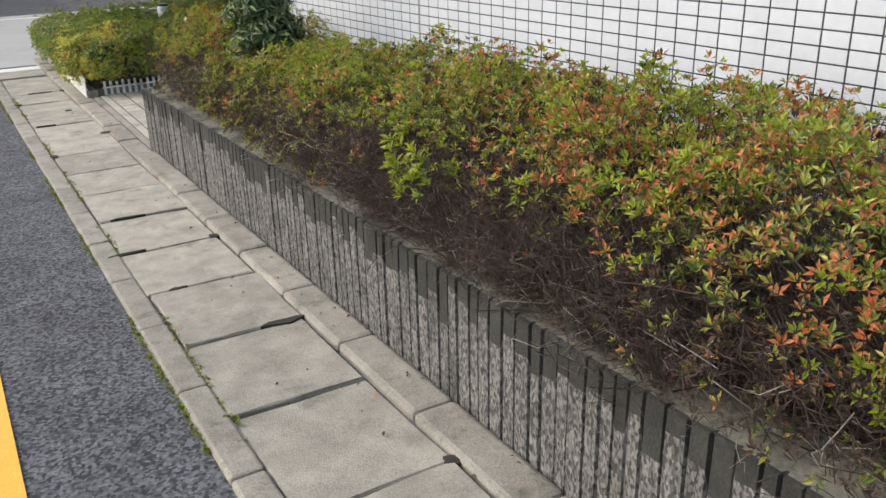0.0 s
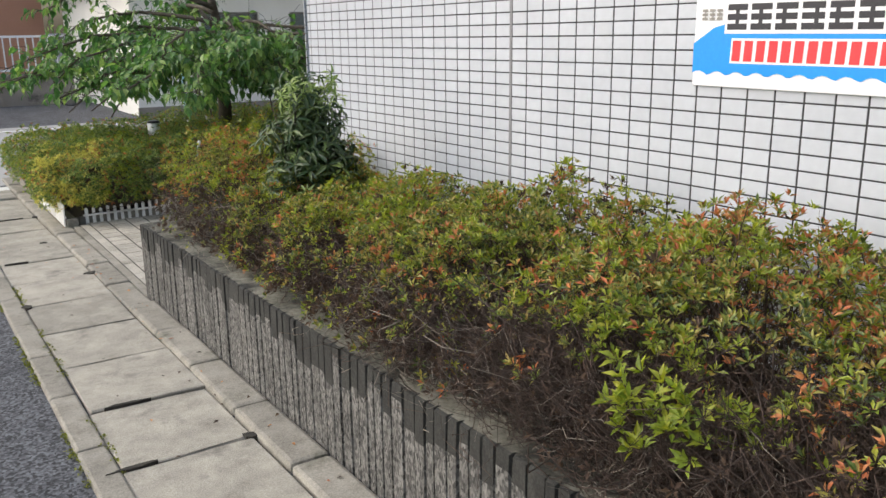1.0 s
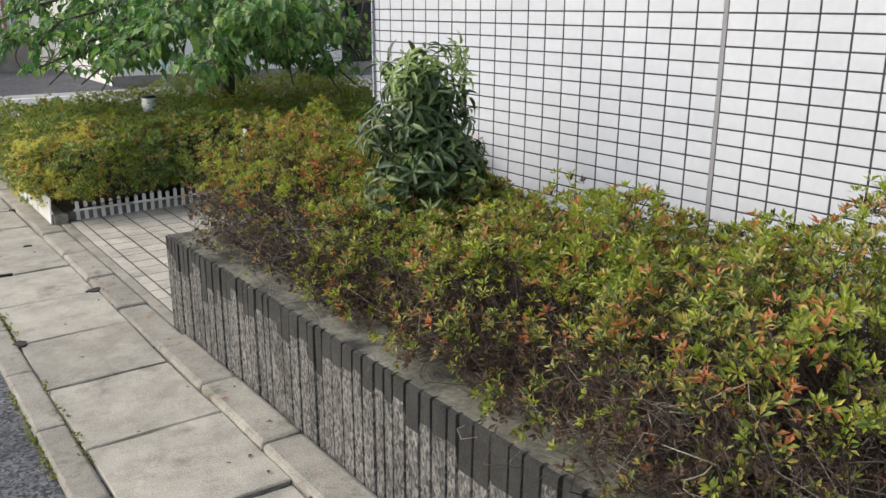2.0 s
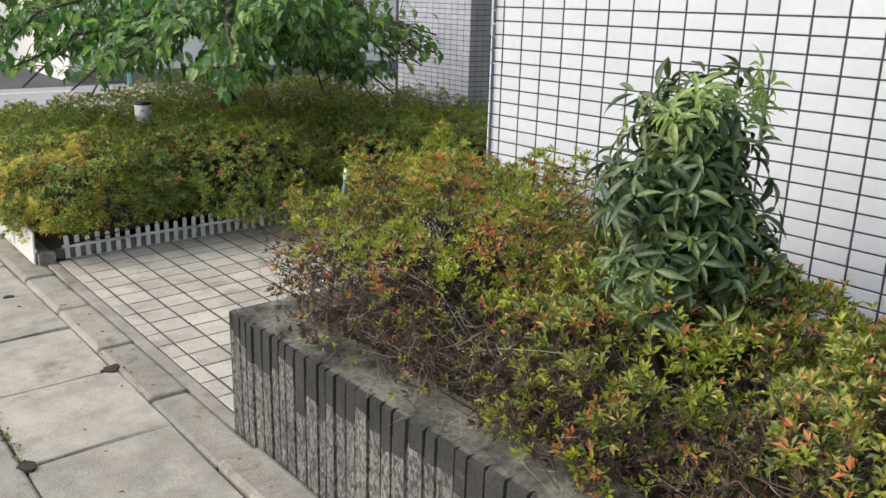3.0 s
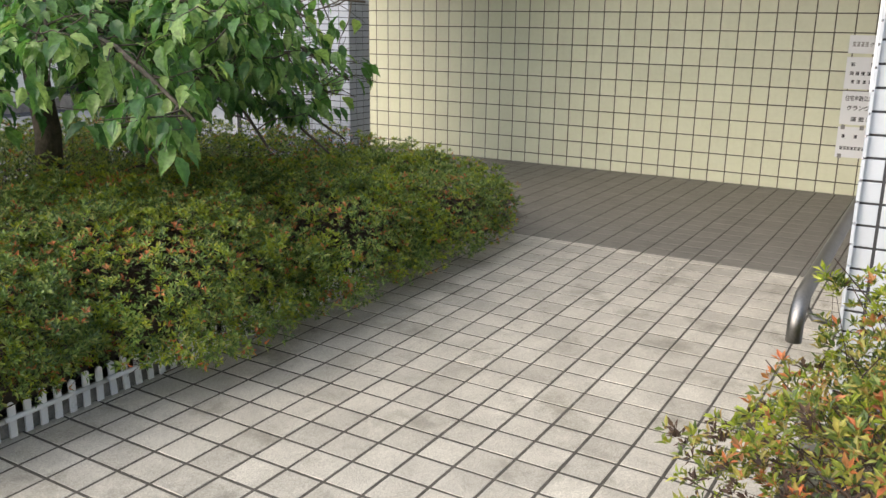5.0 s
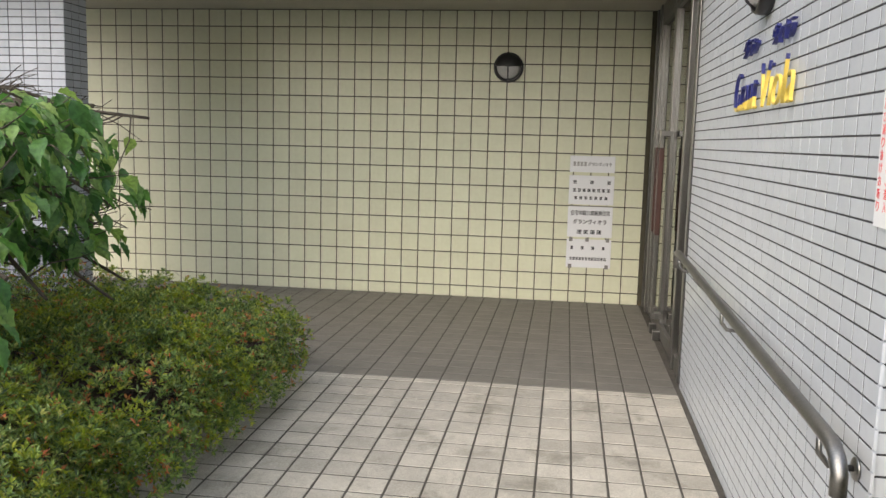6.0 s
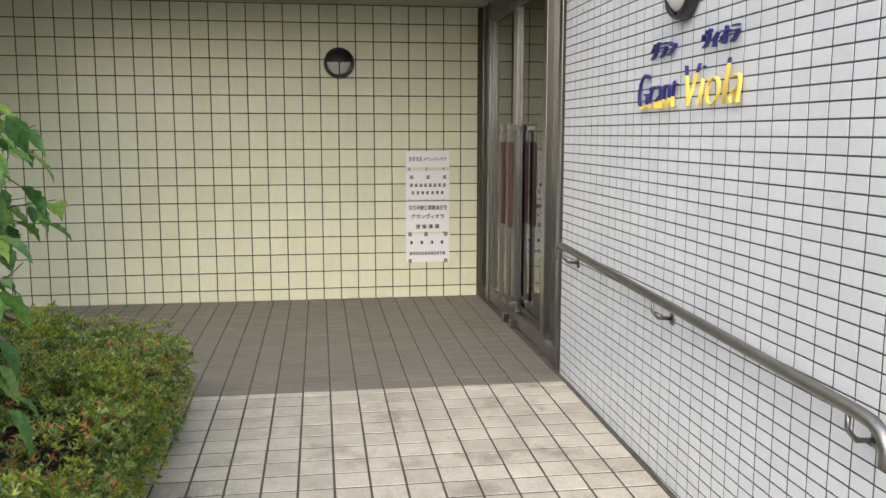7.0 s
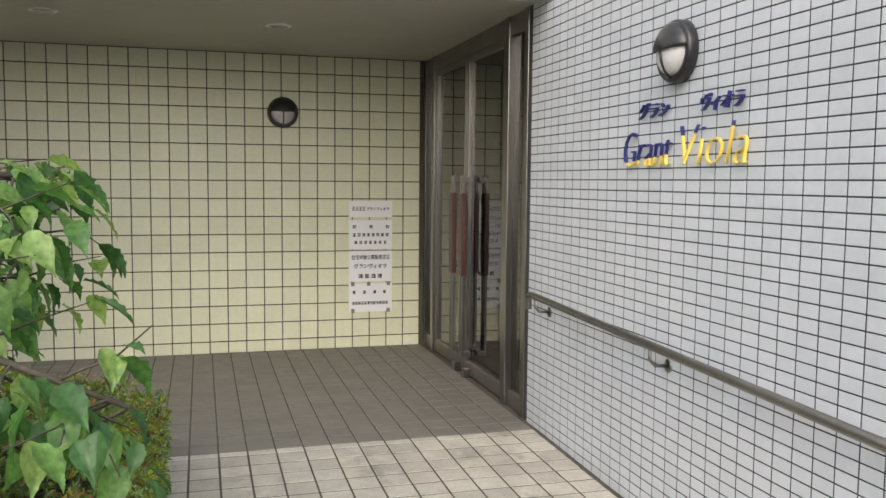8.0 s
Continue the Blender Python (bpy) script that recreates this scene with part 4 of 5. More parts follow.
def cream_house():
    t = thing("house", "cream rendered house with a dark doorway across the side street", "house", "", (1, 12.6, -0.1))
    z0 = ground_z(12) - 0.05
    Y = 12.5
    w = bmesh.new()
    # front wall with openings: two windows and a doorway
    holes = [(-2.1, -0.9, 0.95, 1.9), (-0.2, 0.95, 0.95, 1.9), (1.25, 2.25, 0.1, 2.1), (3.4, 4.9, 0.9, 2.0), (6.2, 7.3, 0.7, 2.0)]
    xs2 = sorted({-3.55, 8.0, *[h[0] for h in holes], *[h[1] for h in holes]})
    zs = sorted({z0, 2.5, *[h[2] for h in holes], *[h[3] for h in holes]})
    for x0, x1 in zip(xs2, xs2[1:]):
        for a, b in zip(zs, zs[1:]):
            mx, mz = (x0 + x1) / 2, (a + b) / 2
            if not any(h[0] < mx < h[1] and h[2] < mz < h[3] for h in holes):
                add_box(w, (x0, Y, a), (x1, Y + 0.2, b))
    add_box(w, (-3.55, Y + 0.2, z0), (-3.35, Y + 7, 2.5))
    add_box(w, (-3.35, Y + 2.5, z0), (8.0, Y + 2.7, 2.5))
    part("wall", w, CREAM_WALL, t)
    part("plinth", box((-3.57, Y - 0.03, z0), (8.0, Y, 0.05), 0.005), GREY_WALL, t, "grey concrete plinth")
    part("roof", box((-4.0, Y - 0.5, 2.5), (8.4, Y + 7.5, 2.72), 0.02), GREY_WALL, t, "flat grey roof with a deep eave")
    for i, (x0, x1, a, b) in enumerate(holes):
        if i == 2:
            d = part("door", box((x0 + 0.05, Y + 0.12, a), (x1 - 0.05, Y + 0.16, b - 0.04), 0.004), BLACK, t, "dark door with glass")
            part("frame", box((x0, Y + 0.06, a), (x0 + 0.05, Y + 0.18, b)), BARK, d)
            part("frame", box((x1 - 0.05, Y + 0.06, a), (x1, Y + 0.18, b)), BARK, d)
            part("frame", box((x0 + 0.05, Y + 0.06, b - 0.04), (x1 - 0.05, Y + 0.18, b)), BARK, d)
            part("pane", box((x0 + 0.2, Y + 0.108, a + 0.25), (x1 - 0.55, Y + 0.118, b - 0.3)), WINDOW_GLASS, d)
            part("step", box((x0 - 0.1, Y - 0.35, z0), (x1 + 0.1, Y + 0.12, a), 0.01), GREY_WALL, t, "grey doorstep")
            continue
        win = part("window", box((x0 + 0.04, Y + 0.1, a + 0.04), (x1 - 0.04, Y + 0.106, b - 0.04)), WINDOW_GLASS, t, "sliding window")
        for c in ((x0, x0 + 0.04, a, b), (x1 - 0.04, x1, a, b), (x0 + 0.04, x1 - 0.04, a, a + 0.04), (x0 + 0.04, x1 - 0.04, b - 0.04, b), ((x0 + x1) / 2 - 0.025, (x0 + x1) / 2 + 0.025, a + 0.04, b - 0.04)):
            part("frame", box((c[0], Y + 0.07, c[2]), (c[1], Y + 0.13, c[3]), 0.003), DULL_STEEL, win)
        part("sill", box((x0 - 0.05, Y - 0.05, a - 0.04), (x1 + 0.05, Y + 0.07, a), 0.004), CREAM_WALL, win)
        part("blind", box((x0 + 0.04, Y + 0.16, a + 0.1), (x1 - 0.04, Y + 0.165, b)), BOARD, win, "pale blind")


cream_house()


def yard_wall():
    t = thing("yard_wall", "low grey rendered wall with a white railing behind the pillar", "wall", "", (1.9, 7.5, -0.2))
    part("wall", box((0.8, 7.5, -0.3), (3.0, 7.65, 0.86), 0.006), GREY_WALL, t)
    part("coping", box((0.78, 7.47, 0.86), (3.02, 7.68, 0.9), 0.006), BOARD, t, "white coping")
    part("rail", box((0.8, 7.56, 1.09), (3.0, 7.59, 1.12), 0.004), BOARD, t)
    for k in range(15):
        part("baluster", box((0.86 + 0.15 * k, 7.565, 0.9), (0.88 + 0.15 * k, 7.585, 1.09)), BOARD, t)


yard_wall()


def salmon_building():
    t = thing("apartment_building", "salmon rendered building behind a fenced wall", "building", "", (-9, 20.4, -0.1))
    w = bmesh.new()
    add_box(w, (-20, 20.4, -0.3), (-3.9, 28, 7.5))
    part("wall", w, ORANGE_WALL, t)
    for x in (-14.6, -11.4, -8.2):
        win = part("window", box((x, 20.385, 1.35), (x + 1.7, 20.398, 2.6)), BLACK, t, "dark window")
        for c in ((x - 0.05, x, 1.3, 2.65), (x + 1.7, x + 1.75, 1.3, 2.65), (x, x + 1.7, 1.3, 1.35), (x, x + 1.7, 2.6, 2.65), (x + 0.82, x + 0.88, 1.35, 2.6)):
            part("frame", box((c[0], 20.36, c[2]), (c[1], 20.398, c[3])), DULL_STEEL, win)


salmon_building()


def fenced_wall():
    t = thing("retaining_wall", "stained low concrete wall with a cream railing on top", "wall", "", (-9, 17.0, -0.1))
    part("wall", box((-20, 17.0, -0.3), (-3.9, 17.18, 0.52), 0.01), GREY_WALL, t)
    part("coping", box((-20, 16.96, 0.52), (-3.9, 17.22, 0.6), 0.01), GREY_WALL, t, "concrete coping")
    for x in (-17.0, -14.2, -11.4, -8.6, -5.8):
        part("pier", box((x, 16.95, -0.3), (x + 0.3, 16.998, 0.52), 0.005), GREY_WALL, t)
    r = bmesh.new()
    for z in (0.66, 1.42):
        add_box(r, (-20, 17.06, z), (-3.95, 17.11, z + 0.055), 0.004)
    part("rail", r, BOARD, t, "cream steel rails")
    for k in range(100):
        x = -19.9 + k * 0.16
        part("baluster", box((x, 17.07, 0.715), (x + 0.028, 17.1, 1.42)), BOARD, t)


fenced_wall()


def bicycle(x, y):
    z = ground_z(20) - 0.015
    t = thing("bicycle", "parked bicycle with thin wheels beside the cream house", "bicycle", "", (x, y, z))
    for cx in (x - 0.52, x + 0.52):
        b = bmesh.new()
        add_tube(b, [(cx + 0.33 * math.cos(a), y, z + 0.34 + 0.33 * math.sin(a)) for a in [6.2832 * k / 32 for k in range(33)]], 0.014, 6, None, False)
        wheel = part("wheel", b, RUBBER, t, "thin black tyre")
        b = bmesh.new()
        for k in range(14):
            a = 6.2832 * k / 14
            add_tube(b, [(cx, y, z + 0.34), (cx + 0.32 * math.cos(a), y, z + 0.34 + 0.32 * math.sin(a))], 0.0025, 3)
        part("spokes", b, STEEL, wheel)
    b = bmesh.new()
    for p in ([(x - 0.52, 0.34), (x - 0.12, 0.3)], [(x - 0.12, 0.3), (x - 0.22, 0.8)], [(x - 0.12, 0.3), (x + 0.4, 0.75)], [(x - 0.2, 0.68), (x + 0.4, 0.75)], [(x + 0.52, 0.34), (x + 0.36, 0.95)], [(x - 0.52, 0.34), (x - 0.2, 0.68)]):
        add_tube(b, [(p[0][0], y, z + p[0][1]), (p[1][0], y, z + p[1][1])], 0.016, 6)
    part("frame", b, DULL_STEEL, t)
    part("saddle", box((x - 0.36, y - 0.07, z + 0.8), (x - 0.1, y + 0.07, z + 0.86), 0.025), BLACK, t)
    part("handlebar", tube([(x + 0.28, y - 0.26, z + 0.98), (x + 0.38, y - 0.12, z + 1.0), (x + 0.36, y, z + 0.98), (x + 0.38, y + 0.12, z + 1.0), (x + 0.28, y + 0.26, z + 0.98)], 0.012, 6), STEEL, t)


bicycle(-3.65, 16.2)
pole_top = thing("marker_pole", "slim pale teal pole before the cream house", "pole", "", (-2.85, 11.7, -0.1))
part("shaft", tube([(-2.85, 11.7, -0.2), (-2.85, 11.7, 2.4)], 0.035, 12), TEAL, pole_top)

# ---- azaleas ----
prng = np.random.default_rng(7)


class Mound:
    """One azalea: centre at the soil, half sizes."""

    def __init__(self, c, h, p=2.6):
        self.c, self.h, self.p = np.array(c, float), np.array(h, float), p

    def level(self, q):
        return ((np.abs((q - self.c) / self.h) ** self.p).sum(-1)) ** (1 / self.p)


def bumps(q, scale, seed):
    return np.array([noise.noise(Vector(v) * scale + Vector((seed, 0, 0))) for v in q])


def azalea(mound, others, rng, label, group, whorls, keep, leaf_size, mats, pick, bare, twig_count, floor_z, withered_shaded=None, twig_mat=TWIG, hollow_at=-0.05):
    """One shrub: leaf whorls over the mound, thinner inside, crooked stems from the base."""
    t = thing("azalea_bush", label, "bush", group, tuple(mound.c))
    d = unit(rng.normal(0, 1, (whorls * 2, 3)))
    d = d[d[:, 2] > -0.5]
    r = (np.abs(d) ** mound.p).sum(-1) ** (-1 / mound.p)
    deep = np.where(rng.random(len(d)) < 0.62, rng.uniform(0.94, 1.015, len(d)), rng.uniform(0.7, 0.97, len(d)))
    q = mound.c + mound.h * d * r[:, None]
    k = 1 + 0.15 * bumps(q, 3.2, mound.c[1]) + 0.34 * (np.abs(bumps(q, 7.0, 3 + mound.c[0])) - 0.18)
    hollow = bumps(q, 8.5, 17 + mound.c[1])
    q = mound.c + mound.h * d * (r * deep * k)[:, None]
    ok = keep(q)
    for o in others:
        ok &= o.level(q) > 0.8
    ok &= ~((hollow < hollow_at) & (deep > 0.9) & (rng.random(len(q)) < 0.85))
    thin = bare(q)
    ok &= rng.random(len(q)) > 0.8 * thin
    q, d, thin = q[ok], d[ok], thin[ok]
    out = unit(unit(d / mound.h) + np.array([0, 0, 0.55]) + rng.normal(0, 0.28, q.shape))
    pos, along, face, ln, who = rosettes(rng, q, out, 6, leaf_size)
    tone = pick(q, rng)
    # low front whorls turn dark brown: withered leaves, and painted shade of the interior
    if withered_shaded is not None:
        tone[rng.random(len(q)) < thin] = withered_shaded
    idx = tone[who]
    idx = np.where((idx == 2) & (rng.random(len(idx)) < 0.45), 0, idx)
    attach("foliage", leaves_mesh("foliage", pos, along, face, ln, 0.36, mats, idx), t, "", "stuff")
    n = twig_count
    a = rng.uniform(0, 6.28, n)
    rad = np.sqrt(rng.random(n)) * 0.45
    start = mound.c + np.stack([np.cos(a) * rad * mound.h[0], np.sin(a) * rad * mound.h[1], np.zeros(n)], -1)
    start[:, 2] = floor_z - 0.02
    e = q[rng.integers(0, len(q), n)]
    fork = start + (e - start) * rng.uniform(0.35, 0.65, (n, 1)) + rng.normal(0, 0.03, (n, 3))
    n2 = n // 3
    attach("stem_mass", twigs_mesh("stem_mass", rng, start[:n2], e[:n2], rng.uniform(0.003, 0.006, n2), twig_mat, 0.2, 5), t, "brown woody stems", "stuff")
    attach("twig_mass", twigs_mesh("twig_mass", rng, fork, e, rng.uniform(0.0012, 0.0026, n), twig_mat, 0.25, 4), t, "thin dry twigs", "stuff")
    return t


def dead_wood(t, rng, mound, n, side, floor_z, mat, zspan=(0.02, 0.4)):
    """A tangle of bare twigs at the outer face of a shrub."""
    y = rng.uniform(-0.9, 0.6, n) * mound.h[1]
    x = mound.c[0] + side * mound.h[0] * rng.uniform(0.35, 0.85, n)
    st = np.stack([x, mound.c[1] + y, np.full(n, floor_z) + rng.uniform(0, 0.25, n)], -1)
    dr = np.stack([side * rng.uniform(0.02, 0.16, n), rng.normal(0, 0.11, n), rng.uniform(*zspan, n) * 0.6], -1)
    attach("dead_wood", twigs_mesh("dead_wood", rng, st, st + dr, rng.uniform(0.001, 0.0024, n), mat, 0.5, 6), t, "tangle of bare twigs", "stuff")


SPEC = [  # y, half length, half depth, height, x
    (-0.56, 0.62, 0.58, 0.55, -6.04), (-1.45, 0.55, 0.5, 0.46, -6.1), (-2.25, 0.55, 0.56, 0.48, -6.08), (-3.0, 0.5, 0.6, 0.54, -6.1),
    (-3.9, 0.62, 0.6, 0.56, -6.08), (-4.75, 0.6, 0.62, 0.6, -6.08), (-5.55, 0.62, 0.64, 0.62, -6.08), (-6.5, 0.65, 0.62, 0.6, -6.08), (-7.6, 0.7, 0.62, 0.6, -6.08)]
mounds = [Mound((x, y, planter_top(y) - 0.03), (hx, hy, hz)) for y, hy, hx, hz, x in SPEC]
MATS = [AZALEA, AZALEA_NEW, AZALEA_RED, AZALEA_BROWN_SHADED]


def pick_front(red, new_leaf, brown=0.05):
    def pick(q, rng):
        b1, b2 = bumps(q, 4.5, 11), bumps(q, 5.5, 23)
        v = rng.random(len(q))
        out = np.zeros(len(q), int)
        out[v < new_leaf * (1 + 3.5 * b1) + 0.3 * np.clip((q[:, 2] - 0.85) / 0.2, 0, 1)] = 1
        out[v > 1 - red * (1 + 3.5 * b2)] = 2
        out[(v > 0.45) & (v < 0.45 + brown)] = 3
        return out
    return pick


for i, mo in enumerate(mounds):
    y = mo.c[1]
    red = 0.46 if y < -4.4 else (0.3 if y < -3.5 else (0.13 if i else 0.24))
    bare_amount = 0.97 if -5.0 < y < -3.5 else (0.7 if i in (0, 3) else 0.55)

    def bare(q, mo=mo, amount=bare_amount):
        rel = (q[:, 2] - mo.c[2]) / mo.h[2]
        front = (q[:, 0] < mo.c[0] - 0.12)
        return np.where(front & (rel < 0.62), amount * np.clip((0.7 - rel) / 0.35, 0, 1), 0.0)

    lab = ("azalea bush with pale bare twigs and rusty leaves beside the entrance", "green azalea bush in the concrete planter", "green azalea bush with yellowish tips in the planter", "azalea bush with thin lower leaves in the planter", "azalea bush, bare and brown along its lower face", "azalea bush with a brown bare foot and rusty tips", "rusty red and green azalea bush in the planter", "rusty red and green azalea bush in the planter", "azalea bush at the planter's far end")[i]
    t = azalea(mo, [m for m in mounds if m is not mo], prng, lab, "azaleas in the planter", 10000 if i == 0 else (7200 if y > -6 else 4200),
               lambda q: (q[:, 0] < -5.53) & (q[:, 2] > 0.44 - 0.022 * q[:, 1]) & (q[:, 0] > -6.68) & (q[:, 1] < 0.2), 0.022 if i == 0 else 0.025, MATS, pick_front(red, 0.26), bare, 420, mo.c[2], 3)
    dead_wood(t, prng, mo, 2200 if -5.0 < y < -3.5 else (700 if y < -2.6 else 300), -1, mo.c[2], TWIG)
    dead_wood(t, prng, mo, 260 if i in (0, 3, 4, 5) else 90, -1, mo.c[2], PALE_TWIG, (-0.05, 0.2))

    if i == 4:
        sq = np.array([-6.66, -4.14, 0.8]) + prng.normal(0, 1, (34, 3)) * [0.02, 0.06, 0.045]
        so = unit(np.tile([[-0.6, 0.1, 0.8]], (34, 1)) + prng.normal(0, 0.3, (34, 3)))
        sp, sa, sf, sl, sw = rosettes(prng, sq, so, 7, 0.036)
        attach("shoot", leaves_mesh("shoot", sp, sa, sf, sl, 0.36, [AZALEA_NEW], np.zeros(len(sp), int)), t, "fresh bright green shoot", "stuff")
        attach("shoot_stem", twigs_mesh("shoot_stem", prng, np.tile([[-6.35, -4.05, 0.55]], (12, 1)), sq[:12], np.full(12, 0.003), TWIG, 0.1, 4), t, "", "stuff")

# the broad low hedge on the other side of the entrance
mounds2 = []
for ix in range(5):
    for iy in range(4):
        x = -6.2 + ix * 0.92 + 0.1 * math.sin(iy * 2.1)
        y = 2.85 + iy * 0.95 + 0.08 * math.sin(ix * 1.7)
        if ix <= 1 and iy == 3:
            continue
        h = 0.54 + 0.06 * math.sin(1.3 * ix + 2.2 * iy) + (0.04 if 0 < ix < 4 and iy else 0)
        low = 0.2 if iy == 0 else 0.02
        mounds2.append(Mound((x, y, low), (0.66, 0.66 if iy else (0.62 if ix < 1 else 0.92), h - low + 0.02), 2.8))


def pick_bed(q, rng):
    b1, b2 = bumps(q, 4.0, 31), bumps(q, 5.0, 43)
    v = rng.random(len(q))
    out = np.zeros(len(q), int)
    out[v < 0.2 * (1 + 3.5 * b1)] = 1
    out[v > 1 - 0.09 * (1 + 4 * b2)] = 2
    d = np.hypot(q[:, 0] + 6.6, (q[:, 1] - 2.7) * 0.8)
    out[(v * 0.9 < np.clip(0.85 - d / 0.55, 0, 0.7) * (1 + 1.5 * b1))] = 3
    return out


for i, mo in enumerate(mounds2):
    edge_bush = mo.c[1] < 3.2 or mo.c[0] < -5.6
    azalea(mo, [m for m in mounds2 if m is not mo], prng, "yellowing low azalea bush at the hedge's corner" if i == 0 else ("dense low green azalea bush behind the picket edging" if mo.c[1] < 3.2 else "dense low dark green azalea bush in the shade of the tree"), "low azalea hedge", (9500 if mo.c[1] < 3.2 else 6600) if edge_bush else 3200,
           lambda q: (q[:, 2] > 0.08) & (q[:, 0] > -6.85) & ((q[:, 1] > 2.45) | (q[:, 2] > np.where(q[:, 0] < -5.6, 0.13, 0.06))) & (q[:, 1] > np.where(q[:, 0] < -5.95, 2.24, 2.02)) & (q[:, 0] < -2.65 - 0.35 * np.clip(3 - q[:, 1], 0, 1)), 0.027, [AZALEA_SHADE, AZALEA_NEW, AZALEA_RED, AZALEA_YELLOW], pick_bed, lambda q: np.where(q[:, 2] < 0.13, 0.35, 0.0), 200, 0.02, hollow_at=-0.16)

# ---- evergreen shrub against the front wall ----


def evergreen():
    rng = np.random.default_rng(21)
    c = np.array([-6.16, -1.45, 1.05])
    t = thing("evergreen_shrub", "tall dark glossy evergreen shrub with long drooping leaves", "shrub", "", (-6.2, -1.42, 0.42))
    tips = []
    for k in range(380):
        d = unit(rng.normal(0, 1, 3))
        d[2] = rng.uniform(-1.0, 1.0)
        q = c + d * np.array([0.21, 0.22, 0.31]) * rng.uniform(0.45, 1.05) * np.array([1 - 0.4 * d[2], 1 - 0.4 * d[2], 1])
        if q[0] < -5.55:
            tips.append((q, unit(d * [1, 1, 0.5] + [0, 0, 0.7])))
    q = np.array([a for a, b in tips])
    o = np.array([b for a, b in tips])
    pos, along, face, ln, who = rosettes(rng, q, o, 6, 0.068, (-0.9, 0.8))
    young = (q[:, 2] > 1.15) & (rng.random(len(q)) < 0.5) | (rng.random(len(q)) < 0.08)
    attach("foliage", leaves_mesh("foliage", pos, along, face, ln * np.where(young[who], 0.75, 1), 0.24, [EVERGREEN, EVERGREEN_NEW], young[who].astype(int), LEAF_LARGE, True), t, "glossy dark leaves, pale young ones on top", "stuff")
    part("trunk", tube([(-6.2, -1.42, 0.4), (-6.21, -1.44, 0.62), (-6.19, -1.4, 0.85), (-6.2, -1.42, 1.1)], 0.017, 8, 0.009), BARK, t, "thin brown trunk")
    st = np.tile([[-6.2, -1.42, 0.8]], (60, 1)) + rng.normal(0, 0.02, (60, 3)) + np.stack([np.zeros(60), np.zeros(60), rng.uniform(-0.1, 0.3, 60)], -1)
    attach("twig_mass", twigs_mesh("twig_mass", rng, st, q[:60], np.full(60, 0.004), BARK, 0.12, 4), t, "", "stuff")


evergreen()

# ---- the tree over the hedge ----


